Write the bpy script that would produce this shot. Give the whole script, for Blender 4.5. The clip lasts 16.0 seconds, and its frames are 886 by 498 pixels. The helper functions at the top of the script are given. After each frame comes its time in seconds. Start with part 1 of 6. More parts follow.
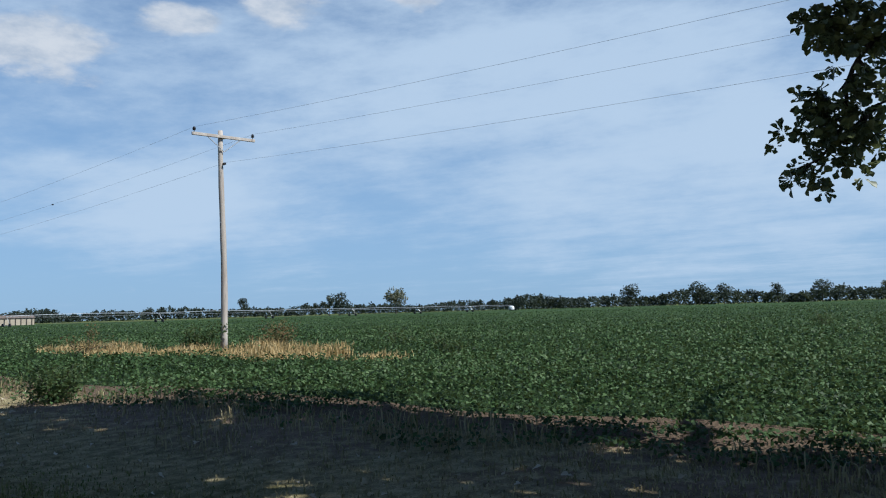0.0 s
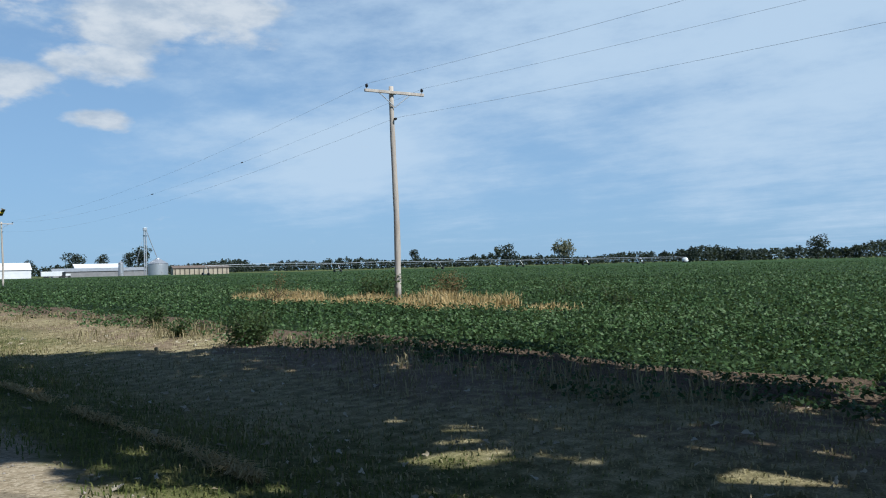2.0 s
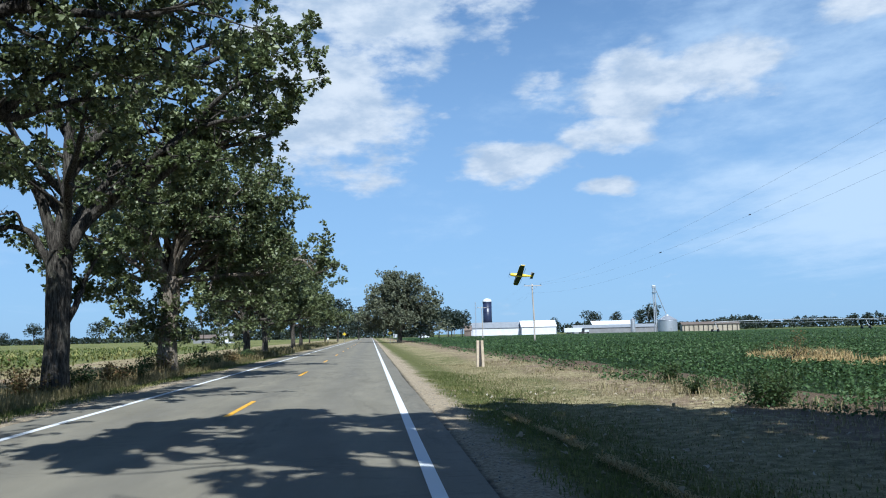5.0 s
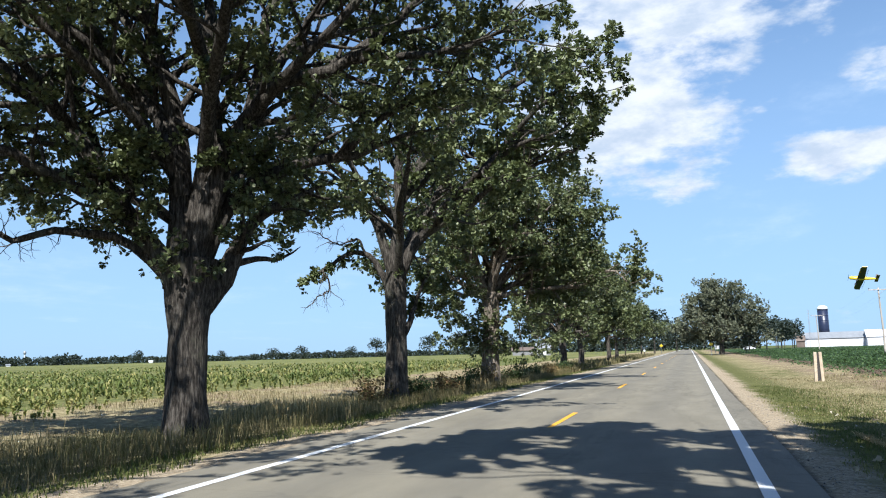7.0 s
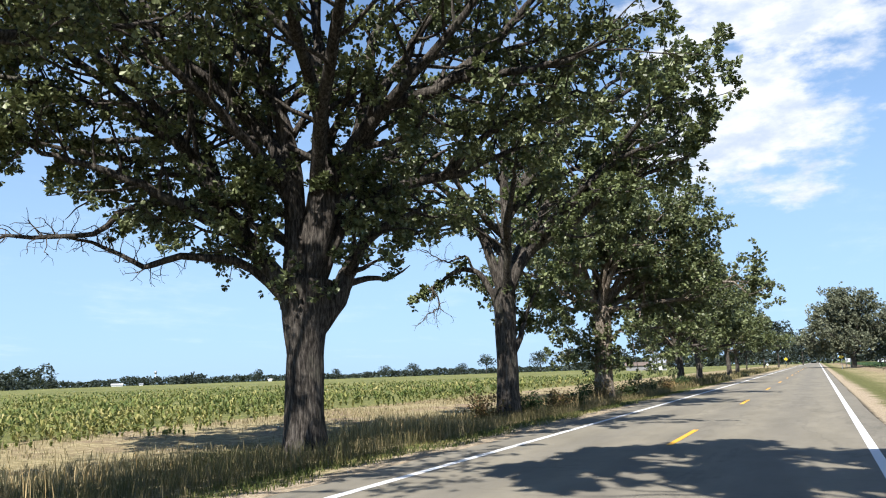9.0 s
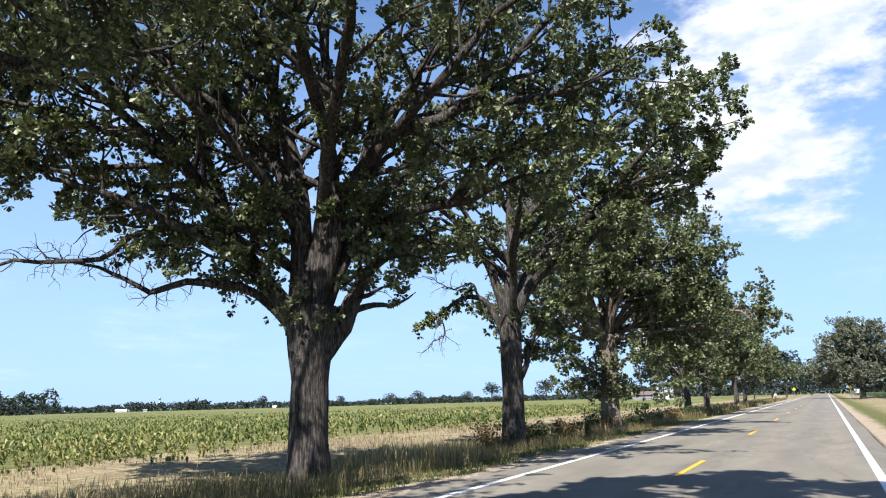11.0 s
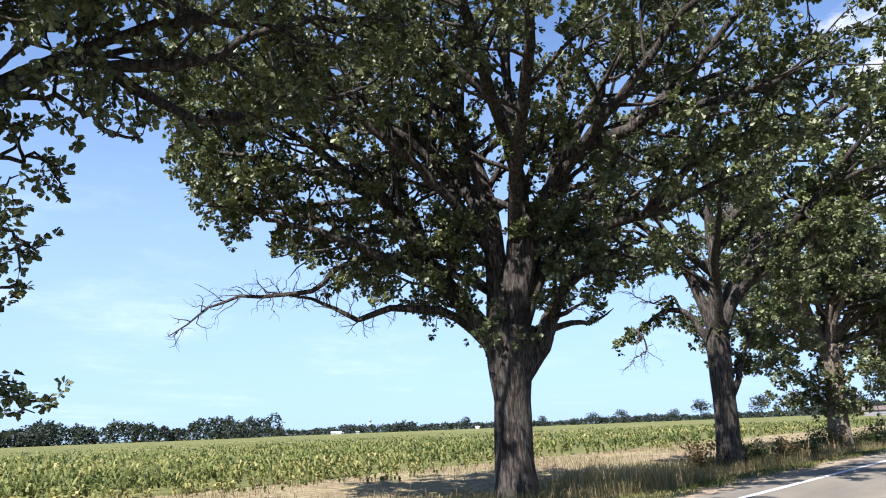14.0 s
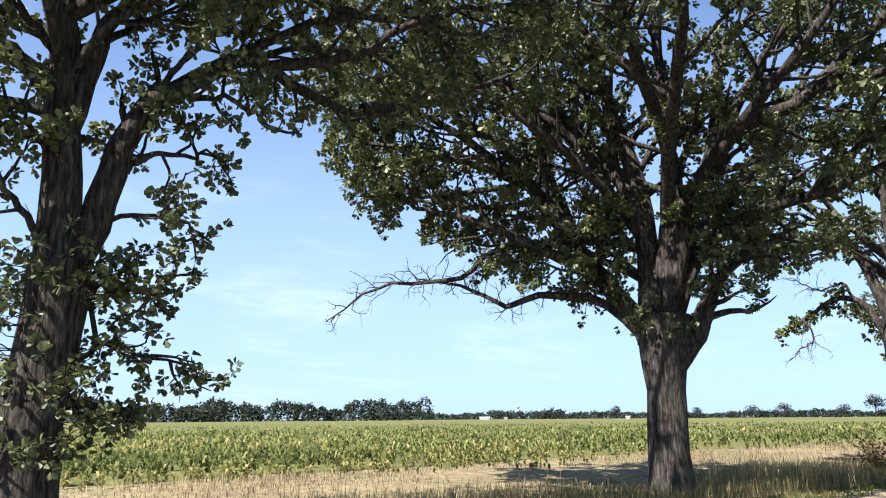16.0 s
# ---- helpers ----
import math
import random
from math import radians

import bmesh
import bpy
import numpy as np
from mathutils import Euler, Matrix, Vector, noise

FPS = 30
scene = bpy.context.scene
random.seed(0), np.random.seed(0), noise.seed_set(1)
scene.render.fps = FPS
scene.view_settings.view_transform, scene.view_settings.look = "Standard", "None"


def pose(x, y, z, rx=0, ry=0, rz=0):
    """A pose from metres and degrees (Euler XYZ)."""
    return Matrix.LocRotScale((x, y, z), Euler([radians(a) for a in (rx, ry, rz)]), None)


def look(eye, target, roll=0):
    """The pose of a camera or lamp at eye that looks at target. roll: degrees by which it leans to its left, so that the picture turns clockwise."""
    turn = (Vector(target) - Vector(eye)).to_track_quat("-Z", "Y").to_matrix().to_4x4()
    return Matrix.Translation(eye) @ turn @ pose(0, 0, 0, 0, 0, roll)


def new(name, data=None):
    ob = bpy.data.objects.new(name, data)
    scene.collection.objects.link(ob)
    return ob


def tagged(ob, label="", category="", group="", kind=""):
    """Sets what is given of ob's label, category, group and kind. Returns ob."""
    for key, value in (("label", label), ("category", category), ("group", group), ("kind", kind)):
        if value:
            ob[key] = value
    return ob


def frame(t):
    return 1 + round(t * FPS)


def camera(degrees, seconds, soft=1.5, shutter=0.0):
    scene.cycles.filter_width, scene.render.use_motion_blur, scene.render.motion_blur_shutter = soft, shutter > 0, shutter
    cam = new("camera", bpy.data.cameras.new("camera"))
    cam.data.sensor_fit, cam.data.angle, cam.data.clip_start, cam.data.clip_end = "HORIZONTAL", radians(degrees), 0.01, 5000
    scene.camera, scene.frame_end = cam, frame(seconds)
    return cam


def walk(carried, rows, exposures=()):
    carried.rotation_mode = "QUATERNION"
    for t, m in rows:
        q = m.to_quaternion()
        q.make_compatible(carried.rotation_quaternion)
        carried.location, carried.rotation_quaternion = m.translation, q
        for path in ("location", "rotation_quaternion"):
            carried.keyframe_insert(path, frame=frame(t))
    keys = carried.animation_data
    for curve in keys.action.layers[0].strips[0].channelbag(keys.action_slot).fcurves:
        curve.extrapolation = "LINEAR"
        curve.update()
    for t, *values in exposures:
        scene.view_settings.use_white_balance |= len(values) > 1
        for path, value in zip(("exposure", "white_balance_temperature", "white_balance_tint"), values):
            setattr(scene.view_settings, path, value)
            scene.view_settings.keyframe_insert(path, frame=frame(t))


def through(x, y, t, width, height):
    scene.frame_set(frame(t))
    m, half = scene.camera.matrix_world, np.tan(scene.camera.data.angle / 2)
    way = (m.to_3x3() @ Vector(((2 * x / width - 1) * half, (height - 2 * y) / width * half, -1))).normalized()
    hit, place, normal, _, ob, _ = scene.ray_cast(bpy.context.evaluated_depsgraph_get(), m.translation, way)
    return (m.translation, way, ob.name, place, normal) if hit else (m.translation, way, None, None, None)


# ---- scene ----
# A two-lane country road runs along +y between a bean field (right, +x) and a corn field with a row of old oaks (left, -x).
cam = camera(58.9, 16.0, soft=1.1)
EYE, ARM = 1.47, 0.17
# seconds, heading to the left of the road, tilt, roll; the camera swings round at arm's length
PATH = [
    (0, -53.34, 4.47, 1.62),
    (0.5, -51.68, 2.75, 1.30),
    (1, -49.56, 1.23, 1.28),
    (1.5, -45.88, 0.99, 1.16),
    (2, -41.08, 1.24, 1.36),
    (2.5, -36.00, 1.07, 1.62),
    (3, -30.99, 1.15, 1.84),
    (3.5, -25.83, 1.36, 1.66),
    (4, -19.45, 1.83, 1.42),
    (4.5, -12.85, 2.21, 1.53),
    (5, -5.34, 6.20, 1.32),
    (5.2, -2.32, 6.19, 1.03),
    (7.3, 19.02, 8.01, 1.62),
    (7.5, 19.98, 8.28, 1.63),
    (8, 21.33, 8.71, 1.79),
    (8.5, 23.75, 8.60, 2.29),
    (9, 25.01, 9.04, 2.02),
    (11.5, 25.55, 11.44, 1.63),
    (12, 26.04, 11.77, 1.96),
    (12.5, 26.63, 10.68, 2.33),
    (13, 30.18, 10.75, 1.83),
    (13.5, 33.59, 12.86, 2.12),
    (14, 39.53, 12.90, 2.31),
    (14.5, 44.09, 12.61, 1.57),
    (15, 47.80, 12.22, 0.69),
    (15.5, 49.63, 12.39, 0.17),
    (16, 50.47, 12.21, 0.47),
]


def held(yaw, tilt, roll):
    a = radians(yaw)
    return pose(-math.sin(a) * ARM, math.cos(a) * ARM, EYE, 0, 0, yaw) @ pose(0, 0, 0, 90 + tilt) @ pose(0, 0, 0, 0, 0, -roll)


walk(cam, [(t, held(yaw, tilt, roll)) for t, yaw, tilt, roll in PATH], exposures=[(0.0, 0.42, 5900, 8), (3.0, 0.5, 5900, 5), (4.5, 0.6, 5700, 5), (5.0, 0.66, 5600, 6), (7.5, 1.08, 6200, 10), (9.0, 1.16, 6350, 12), (12.0, 1.27, 6030, 18), (13.0, 1.31, 6000, 20), (14.0, 1.36, 6150, 19), (16.0, 1.41, 6450, 17)])

# ---- world, sun ----
SUN_EL, SUN_AZ = 50.0, 190.0  # height; heading to the left of +y
sun_dir = Vector((-math.sin(radians(SUN_AZ)) * math.cos(radians(SUN_EL)), math.cos(radians(SUN_AZ)) * math.cos(radians(SUN_EL)), math.sin(radians(SUN_EL))))
sun = new("sun", bpy.data.lights.new("sun", "SUN"))
sun.data.energy, sun.data.angle, sun.data.color = 5.0, radians(0.55), (1.0, 0.95, 0.87)
sun.matrix_world = look(sun_dir * 60, (0, 0, 0))

world = bpy.data.worlds.new("sky")
scene.world = world
world.use_nodes = True
wn, wl = world.node_tree.nodes, world.node_tree.links
wn.clear()


def wmath(op, a, b=None, c=None, clamp=False):
    n = wn.new("ShaderNodeMath")
    n.operation, n.use_clamp = op, clamp
    for i, v in enumerate((a, b, c)):
        if v is None:
            continue
        if isinstance(v, (int, float)):
            n.inputs[i].default_value = v
        else:
            wl.new(v, n.inputs[i])
    return n.outputs[0]


sky = wn.new("ShaderNodeTexSky")
sky.sky_type, sky.sun_disc = "NISHITA", False
sky.sun_elevation, sky.sun_rotation = radians(SUN_EL), radians(-SUN_AZ)
sky.air_density, sky.dust_density, sky.ozone_density, sky.altitude = 1.0, 0.6, 1.6, 200
coord = wn.new("ShaderNodeTexCoord")
sep = wn.new("ShaderNodeSeparateXYZ")
wl.new(coord.outputs["Generated"], sep.inputs[0])
# clouds on a flat layer overhead: direction divided by its height
lift = wmath("MAXIMUM", wmath("ADD", sep.outputs[2], 0.06), 0.03)
comb = wn.new("ShaderNodeCombineXYZ")
wl.new(wmath("DIVIDE", sep.outputs[0], lift), comb.inputs[0])
wl.new(wmath("DIVIDE", sep.outputs[1], lift), comb.inputs[1])


def cloud_noise(scale, detail, rough, shift, stretch=(1, 1, 1), layer=comb):
    m = wn.new("ShaderNodeMapping")
    m.inputs["Location"].default_value = shift
    m.inputs["Scale"].default_value = stretch
    wl.new(layer.outputs[0], m.inputs[0])
    n = wn.new("ShaderNodeTexNoise")
    wl.new(m.outputs[0], n.inputs["Vector"])
    n.inputs["Scale"].default_value, n.inputs["Detail"].default_value, n.inputs["Roughness"].default_value = scale, detail, rough
    return n.outputs["Fac"]


def smooth(v, lo, hi):
    n = wn.new("ShaderNodeMapRange")
    n.interpolation_type = "SMOOTHSTEP"
    wl.new(v, n.inputs[0])
    n.inputs[1].default_value, n.inputs[2].default_value = lo, hi
    return n.outputs[0]


azimuth = wmath("MULTIPLY", wmath("ARCTAN2", wmath("MULTIPLY", sep.outputs[0], -1.0), sep.outputs[1]), 57.29578)
height = wmath("MULTIPLY", wmath("ARCSINE", sep.outputs[2]), 57.29578)


def bank(az, el, wide, tall):
    """1 at a bank of cloud's heart, 0 at its rim."""
    a = wmath("DIVIDE", wmath("SUBTRACT", azimuth, az), wide)
    b = wmath("DIVIDE", wmath("SUBTRACT", height, el), tall)
    d = wmath("SQRT", wmath("ADD", wmath("MULTIPLY", a, a), wmath("MULTIPLY", b, b)))
    return wmath("SUBTRACT", 1.0, d, clamp=True)


# heaped clouds: banks broken up by noise that swells the same way up as across
dome = wn.new("ShaderNodeCombineXYZ")
wl.new(wmath("MULTIPLY", azimuth, 0.1), dome.inputs[0])
wl.new(wmath("MULTIPLY", height, 0.17), dome.inputs[1])
heap = None
for spot in ((3.0, 17.0, 12.0, 9.5), (-1.0, 25.0, 16.0, 9.0), (-19.5, 17.0, 10.0, 4.2), (-17.6, 14.0, 5.0, 2.4), (-10.6, 12.4, 7.2, 2.2), (-17.4, 10.2, 3.4, 1.2), (-34.8, 20.2, 4.4, 2.2), (-41.5, 21.9, 4.6, 2.4), (-51.5, 22.6, 3.6, 2.0), (-26.0, 18.0, 6.0, 3.4), (10.0, 37.0, 25.0, 10.0)):
    b = bank(*spot)
    heap = b if heap is None else wmath("MAXIMUM", heap, b)
lumps = cloud_noise(2.6, 9, 0.58, (5.3, 2.2, 0), (0.8, 1.0, 1), dome)
puff = smooth(wmath("ADD", wmath("MULTIPLY", heap, 0.7), wmath("MULTIPLY", lumps, 1.1)), 0.73, 1.0)
shade = smooth(cloud_noise(3.4, 6, 0.6, (5.3, 2.05, 0), (0.8, 1.0, 1), dome), 0.3, 0.68)
# high thin streaks, and a thin veil low down
veil_bank = wmath("MAXIMUM", wmath("MAXIMUM", bank(-58, 17, 48, 13), bank(-74, 11, 34, 14)), wmath("MAXIMUM", bank(-34, 8, 18, 6), wmath("MULTIPLY", bank(58, 9, 28, 10), 0.15)))
streaks = cloud_noise(1.15, 10, 0.66, (0.4, 2.2, 0), (1.0, 0.55, 1))
mottle = cloud_noise(1.5, 9, 0.62, (1.4, 0.7, 0), (0.7, 1.1, 1), dome)
streaks = wmath("ADD", wmath("MULTIPLY", streaks, 0.45), wmath("MULTIPLY", mottle, 0.55))
veil = wmath("MULTIPLY", smooth(wmath("ADD", wmath("MULTIPLY", veil_bank, 0.40), streaks), 0.51, 0.86), 0.9)
low = wmath("MULTIPLY", smooth(wmath("MULTIPLY", height, -1.0), -42.0, 0.0), 0.8)
cloud_tone = wn.new("ShaderNodeMix")
cloud_tone.data_type = "RGBA"
wl.new(shade, cloud_tone.inputs[0])
cloud_tone.inputs[6].default_value = (6.2, 7.2, 8.6, 1)
cloud_tone.inputs[7].default_value = (10.0, 10.2, 10.6, 1)
tint = wn.new("ShaderNodeMix")
tint.data_type, tint.blend_type = "RGBA", "MULTIPLY"
tint.inputs[0].default_value = 1.0
wl.new(sky.outputs[0], tint.inputs[6])
tint.inputs[7].default_value = (0.66, 0.97, 1.32, 1)
steps = [(low, (5.1, 7.5, 10.4, 1), None), (veil, (7.9, 9.5, 11.3, 1), None), (puff, None, cloud_tone.outputs[2])]
col = tint.outputs[2]
for fac, flat, link in steps:
    m = wn.new("ShaderNodeMix")
    m.data_type = "RGBA"
    wl.new(fac, m.inputs[0])
    wl.new(col, m.inputs[6])
    if link is None:
        m.inputs[7].default_value = flat
    else:
        wl.new(link, m.inputs[7])
    col = m.outputs[2]
bg = wn.new("ShaderNodeBackground")
bg.inputs["Strength"].default_value = 0.05
wl.new(col, bg.inputs["Color"])
wout = wn.new("ShaderNodeOutputWorld")
wl.new(bg.outputs[0], wout.inputs[0])

# ---- materials ----
def material(name, rough=0.8):
    m = bpy.data.materials.new(name)
    m.use_nodes = True
    b = m.node_tree.nodes["Principled BSDF"]
    b.inputs["Roughness"].default_value = rough
    return m, m.node_tree.nodes, m.node_tree.links, b


def noise_fac(n, l, scale, detail=5, rough=0.55, stretch=(1, 1, 1), coords="Object"):
    tc, mp, tx = n.new("ShaderNodeTexCoord"), n.new("ShaderNodeMapping"), n.new("ShaderNodeTexNoise")
    mp.inputs["Scale"].default_value = stretch
    l.new(tc.outputs[coords], mp.inputs[0])
    l.new(mp.outputs[0], tx.inputs["Vector"])
    tx.inputs["Scale"].default_value, tx.inputs["Detail"].default_value, tx.inputs["Roughness"].default_value = scale, detail, rough
    return tx.outputs["Fac"]


def ramp(n, l, fac, stops):
    r = n.new("ShaderNodeValToRGB")
    while len(r.color_ramp.elements) < len(stops):
        r.color_ramp.elements.new(0.5)
    for e, (p, c) in zip(r.color_ramp.elements, stops):
        e.position, e.color = p, (*c, 1) if len(c) == 3 else c
    l.new(fac, r.inputs[0])
    return r.outputs[0]


def mix(n, l, fac, a, b, mode="MIX"):
    m = n.new("ShaderNodeMix")
    m.data_type, m.blend_type = "RGBA", mode
    for v, i in ((fac, 0), (a, 6), (b, 7)):
        if isinstance(v, (int, float)):
            m.inputs[i].default_value = v
        elif isinstance(v, tuple):
            m.inputs[i].default_value = (*v, 1)
        else:
            l.new(v, m.inputs[i])
    return m.outputs[2]


def math_node(n, l, op, a, b=None, clamp=False):
    m = n.new("ShaderNodeMath")
    m.operation, m.use_clamp = op, clamp
    for i, v in enumerate((a, b)):
        if isinstance(v, (int, float)):
            m.inputs[i].default_value = v
        elif v is not None:
            l.new(v, m.inputs[i])
    return m.outputs[0]


def step(n, l, v, lo, hi):
    m = n.new("ShaderNodeMapRange")
    m.interpolation_type = "SMOOTHSTEP"
    l.new(v, m.inputs[0])
    m.inputs[1].default_value, m.inputs[2].default_value = lo, hi
    return m.outputs[0]


def bump(n, l, b, height, strength, distance):
    u = n.new("ShaderNodeBump")
    u.inputs["Strength"].default_value, u.inputs["Distance"].default_value = strength, distance
    l.new(height, u.inputs["Height"])
    l.new(u.outputs[0], b.inputs["Normal"])


def surface(name, dark, light, scale=3.0, rough=0.8, metal=0.0, grain=40.0, relief=0.3, depth=0.01, stretch=(1, 1, 1)):
    """A plain weathered surface: two tones at two scales, with fine relief."""
    m, n, l, b = material(name, rough)
    big, fine = noise_fac(n, l, scale, 4, 0.55, stretch), noise_fac(n, l, grain, 3, 0.6, stretch)
    both = math_node(n, l, "ADD", math_node(n, l, "MULTIPLY", big, 0.65), math_node(n, l, "MULTIPLY", fine, 0.35))
    l.new(ramp(n, l, both, [(0.32, dark), (0.68, light)]), b.inputs["Base Color"])
    b.inputs["Metallic"].default_value = metal
    if relief:
        bump(n, l, b, fine, relief, depth)
    return m


def leafy(name, tones, rough=0.5, through=0.35, patch=0.0, patch_scale=0.1, glow=0.5, along=1.0):
    """Leaves: each its own tone, some light passing through. patch: how much whole patches change towards the last tone."""
    m, n, l, b = material(name, rough)
    g = n.new("ShaderNodeNewGeometry")
    fac = g.outputs["Random Per Island"]
    if patch:
        p = step(n, l, noise_fac(n, l, patch_scale, 4, 0.6, (1, along, 1)), 0.42, 0.66)
        fac = math_node(n, l, "ADD", math_node(n, l, "MULTIPLY", fac, 1.0 - patch), math_node(n, l, "MULTIPLY", p, patch))
    c = ramp(n, l, fac, [(i / (len(tones) - 1), t) for i, t in enumerate(tones)])
    l.new(c, b.inputs["Base Color"])
    b.inputs["Specular IOR Level"].default_value = 0.36 if rough < 0.5 else 0.18 if rough < 0.62 else 0.04
    t, mixer = n.new("ShaderNodeBsdfTranslucent"), n.new("ShaderNodeMixShader")
    l.new(mix(n, l, glow, c, (0.221, 0.264, 0.0765)), t.inputs["Color"])
    mixer.inputs[0].default_value = through
    l.new(b.outputs[0], mixer.inputs[1])
    l.new(t.outputs[0], mixer.inputs[2])
    l.new(mixer.outputs[0], n["Material Output"].inputs[0])
    return m


def ground_material():
    """Gravel shoulder, mown verge, bare soil: strips along the road with ragged edges."""
    m, n, l, b = material("ground_soil_and_turf", 1.0)
    b.inputs["Specular IOR Level"].default_value = 0.05
    pos = n.new("ShaderNodeNewGeometry").outputs["Position"]
    s = n.new("ShaderNodeSeparateXYZ")
    l.new(pos, s.inputs[0])
    rag = noise_fac(n, l, 0.9, 6, 0.65)
    x = math_node(n, l, "ADD", s.outputs[0], math_node(n, l, "MULTIPLY", math_node(n, l, "SUBTRACT", rag, 0.5), 1.9))
    fine, mid, wide = noise_fac(n, l, 38, 4, 0.7), noise_fac(n, l, 4.5, 5, 0.6), noise_fac(n, l, 0.28, 5, 0.6)
    soil = ramp(n, l, math_node(n, l, "ADD", math_node(n, l, "MULTIPLY", fine, 0.5), math_node(n, l, "MULTIPLY", mid, 0.5)), [(0.3, (0.098, 0.070, 0.049)), (0.55, (0.215, 0.158, 0.112)), (0.75, (0.36, 0.28, 0.205))])
    straw = ramp(n, l, math_node(n, l, "ADD", math_node(n, l, "MULTIPLY", fine, 0.45), math_node(n, l, "MULTIPLY", mid, 0.55)), [(0.3, (0.072, 0.060, 0.031)), (0.5, (0.235, 0.198, 0.108)), (0.72, (0.46, 0.395, 0.245))])
    turf = ramp(n, l, math_node(n, l, "ADD", math_node(n, l, "MULTIPLY", fine, 0.5), math_node(n, l, "MULTIPLY", mid, 0.5)), [(0.3, (0.036, 0.040, 0.016)), (0.55, (0.110, 0.114, 0.043)), (0.75, (0.25, 0.225, 0.100))])
    stones = n.new("ShaderNodeTexVoronoi")
    stones.inputs["Scale"].default_value = 30
    tc = n.new("ShaderNodeTexCoord")
    l.new(tc.outputs["Object"], stones.inputs["Vector"])
    hue = n.new("ShaderNodeSeparateXYZ")
    l.new(stones.outputs["Color"], hue.inputs[0])
    gravel = ramp(n, l, hue.outputs[0], [(0.0, (0.17, 0.138, 0.092)), (0.5, (0.31, 0.255, 0.178)), (1.0, (0.44, 0.378, 0.285))])
    gravel = mix(n, l, step(n, l, fine, 0.35, 0.7), gravel, (0.27, 0.215, 0.145))
    # right of the road, then left
    dry = step(n, l, math_node(n, l, "ADD", wide, math_node(n, l, "MULTIPLY", mid, 0.35)), 0.46, 0.74)
    verge = mix(n, l, dry, turf, straw)
    crumbs = mix(n, l, step(n, l, math_node(n, l, "ADD", s.outputs[0], math_node(n, l, "MULTIPLY", mid, 0.25)), 1.24, 1.42), (0.05, 0.044, 0.038), gravel)
    right = mix(n, l, step(n, l, x, 1.55, 2.2), crumbs, mix(n, l, step(n, l, x, 2.6, 5.2), turf, verge))
    right = mix(n, l, step(n, l, x, 5.4, 7.4), right, mix(n, l, step(n, l, math_node(n, l, "ADD", wide, math_node(n, l, "MULTIPLY", math_node(n, l, "SUBTRACT", mid, 0.5), 0.5)), 0.44, 0.6), soil, straw))
    # field soil, its colour darkened for the broken shade among sparse beans
    shaded_field_soil = mix(n, l, step(n, l, fine, 0.35, 0.7), (0.062, 0.045, 0.031), (0.165, 0.122, 0.086))
    right = mix(n, l, step(n, l, x, 8.0, 9.2), right, shaded_field_soil)
    left = mix(n, l, step(n, l, math_node(n, l, "MULTIPLY", x, -1.0), 7.2, 7.7), gravel, verge)
    left = mix(n, l, step(n, l, math_node(n, l, "MULTIPLY", x, -1.0), 12.5, 15.0), left, mix(n, l, dry, soil, straw))
    both = mix(n, l, step(n, l, s.outputs[0], -3.5, -2.5), left, right)
    far = step(n, l, math_node(n, l, "MAXIMUM", math_node(n, l, "ABSOLUTE", s.outputs[0]), math_node(n, l, "ABSOLUTE", s.outputs[1])), 380, 640)
    l.new(mix(n, l, far, both, (0.085, 0.106, 0.0382)), b.inputs["Base Color"])
    bump(n, l, b, math_node(n, l, "ADD", fine, math_node(n, l, "MULTIPLY", mid, 1.5)), 0.7, 0.03)
    return m


def asphalt_material():
    m, n, l, b = material("worn_grey_asphalt", 0.85)
    b.inputs["Specular IOR Level"].default_value = 0.3
    pos = n.new("ShaderNodeNewGeometry").outputs["Position"]
    s = n.new("ShaderNodeSeparateXYZ")
    l.new(pos, s.inputs[0])
    fine, mid = noise_fac(n, l, 110, 3, 0.7), noise_fac(n, l, 1.3, 6, 0.62, (1, 0.25, 1))
    base = ramp(n, l, math_node(n, l, "ADD", math_node(n, l, "MULTIPLY", fine, 0.5), math_node(n, l, "MULTIPLY", mid, 0.5)), [(0.3, (0.113, 0.103, 0.077)), (0.5, (0.171, 0.156, 0.119)), (0.72, (0.244, 0.223, 0.170))])
    # darker wheel tracks and oil line along each lane
    w = n.new("ShaderNodeTexWave")
    w.wave_type, w.bands_direction, w.wave_profile = "BANDS", "X", "SIN"
    w.inputs["Scale"].default_value, w.inputs["Distortion"].default_value, w.inputs["Detail"].default_value, w.inputs["Detail Scale"].default_value = 0.18, 0.6, 2, 0.4
    l.new(pos, w.inputs["Vector"])
    base = mix(n, l, math_node(n, l, "MULTIPLY", w.outputs["Fac"], 0.22), base, (0.0765, 0.0748, 0.0723))
    # sealed cracks wandering along and across
    for sc, st, width in ((0.22, (1, 0.2, 1), 0.012), (0.35, (0.3, 1, 1), 0.008)):
        v = math_node(n, l, "ABSOLUTE", math_node(n, l, "SUBTRACT", noise_fac(n, l, sc, 7, 0.6, st), 0.5))
        base = mix(n, l, math_node(n, l, "MULTIPLY", math_node(n, l, "SUBTRACT", 1.0, step(n, l, v, 0.0, width)), 0.22), base, (0.0425, 0.0408, 0.0382))
    l.new(base, b.inputs["Base Color"])
    bump(n, l, b, fine, 0.5, 0.006)
    return m


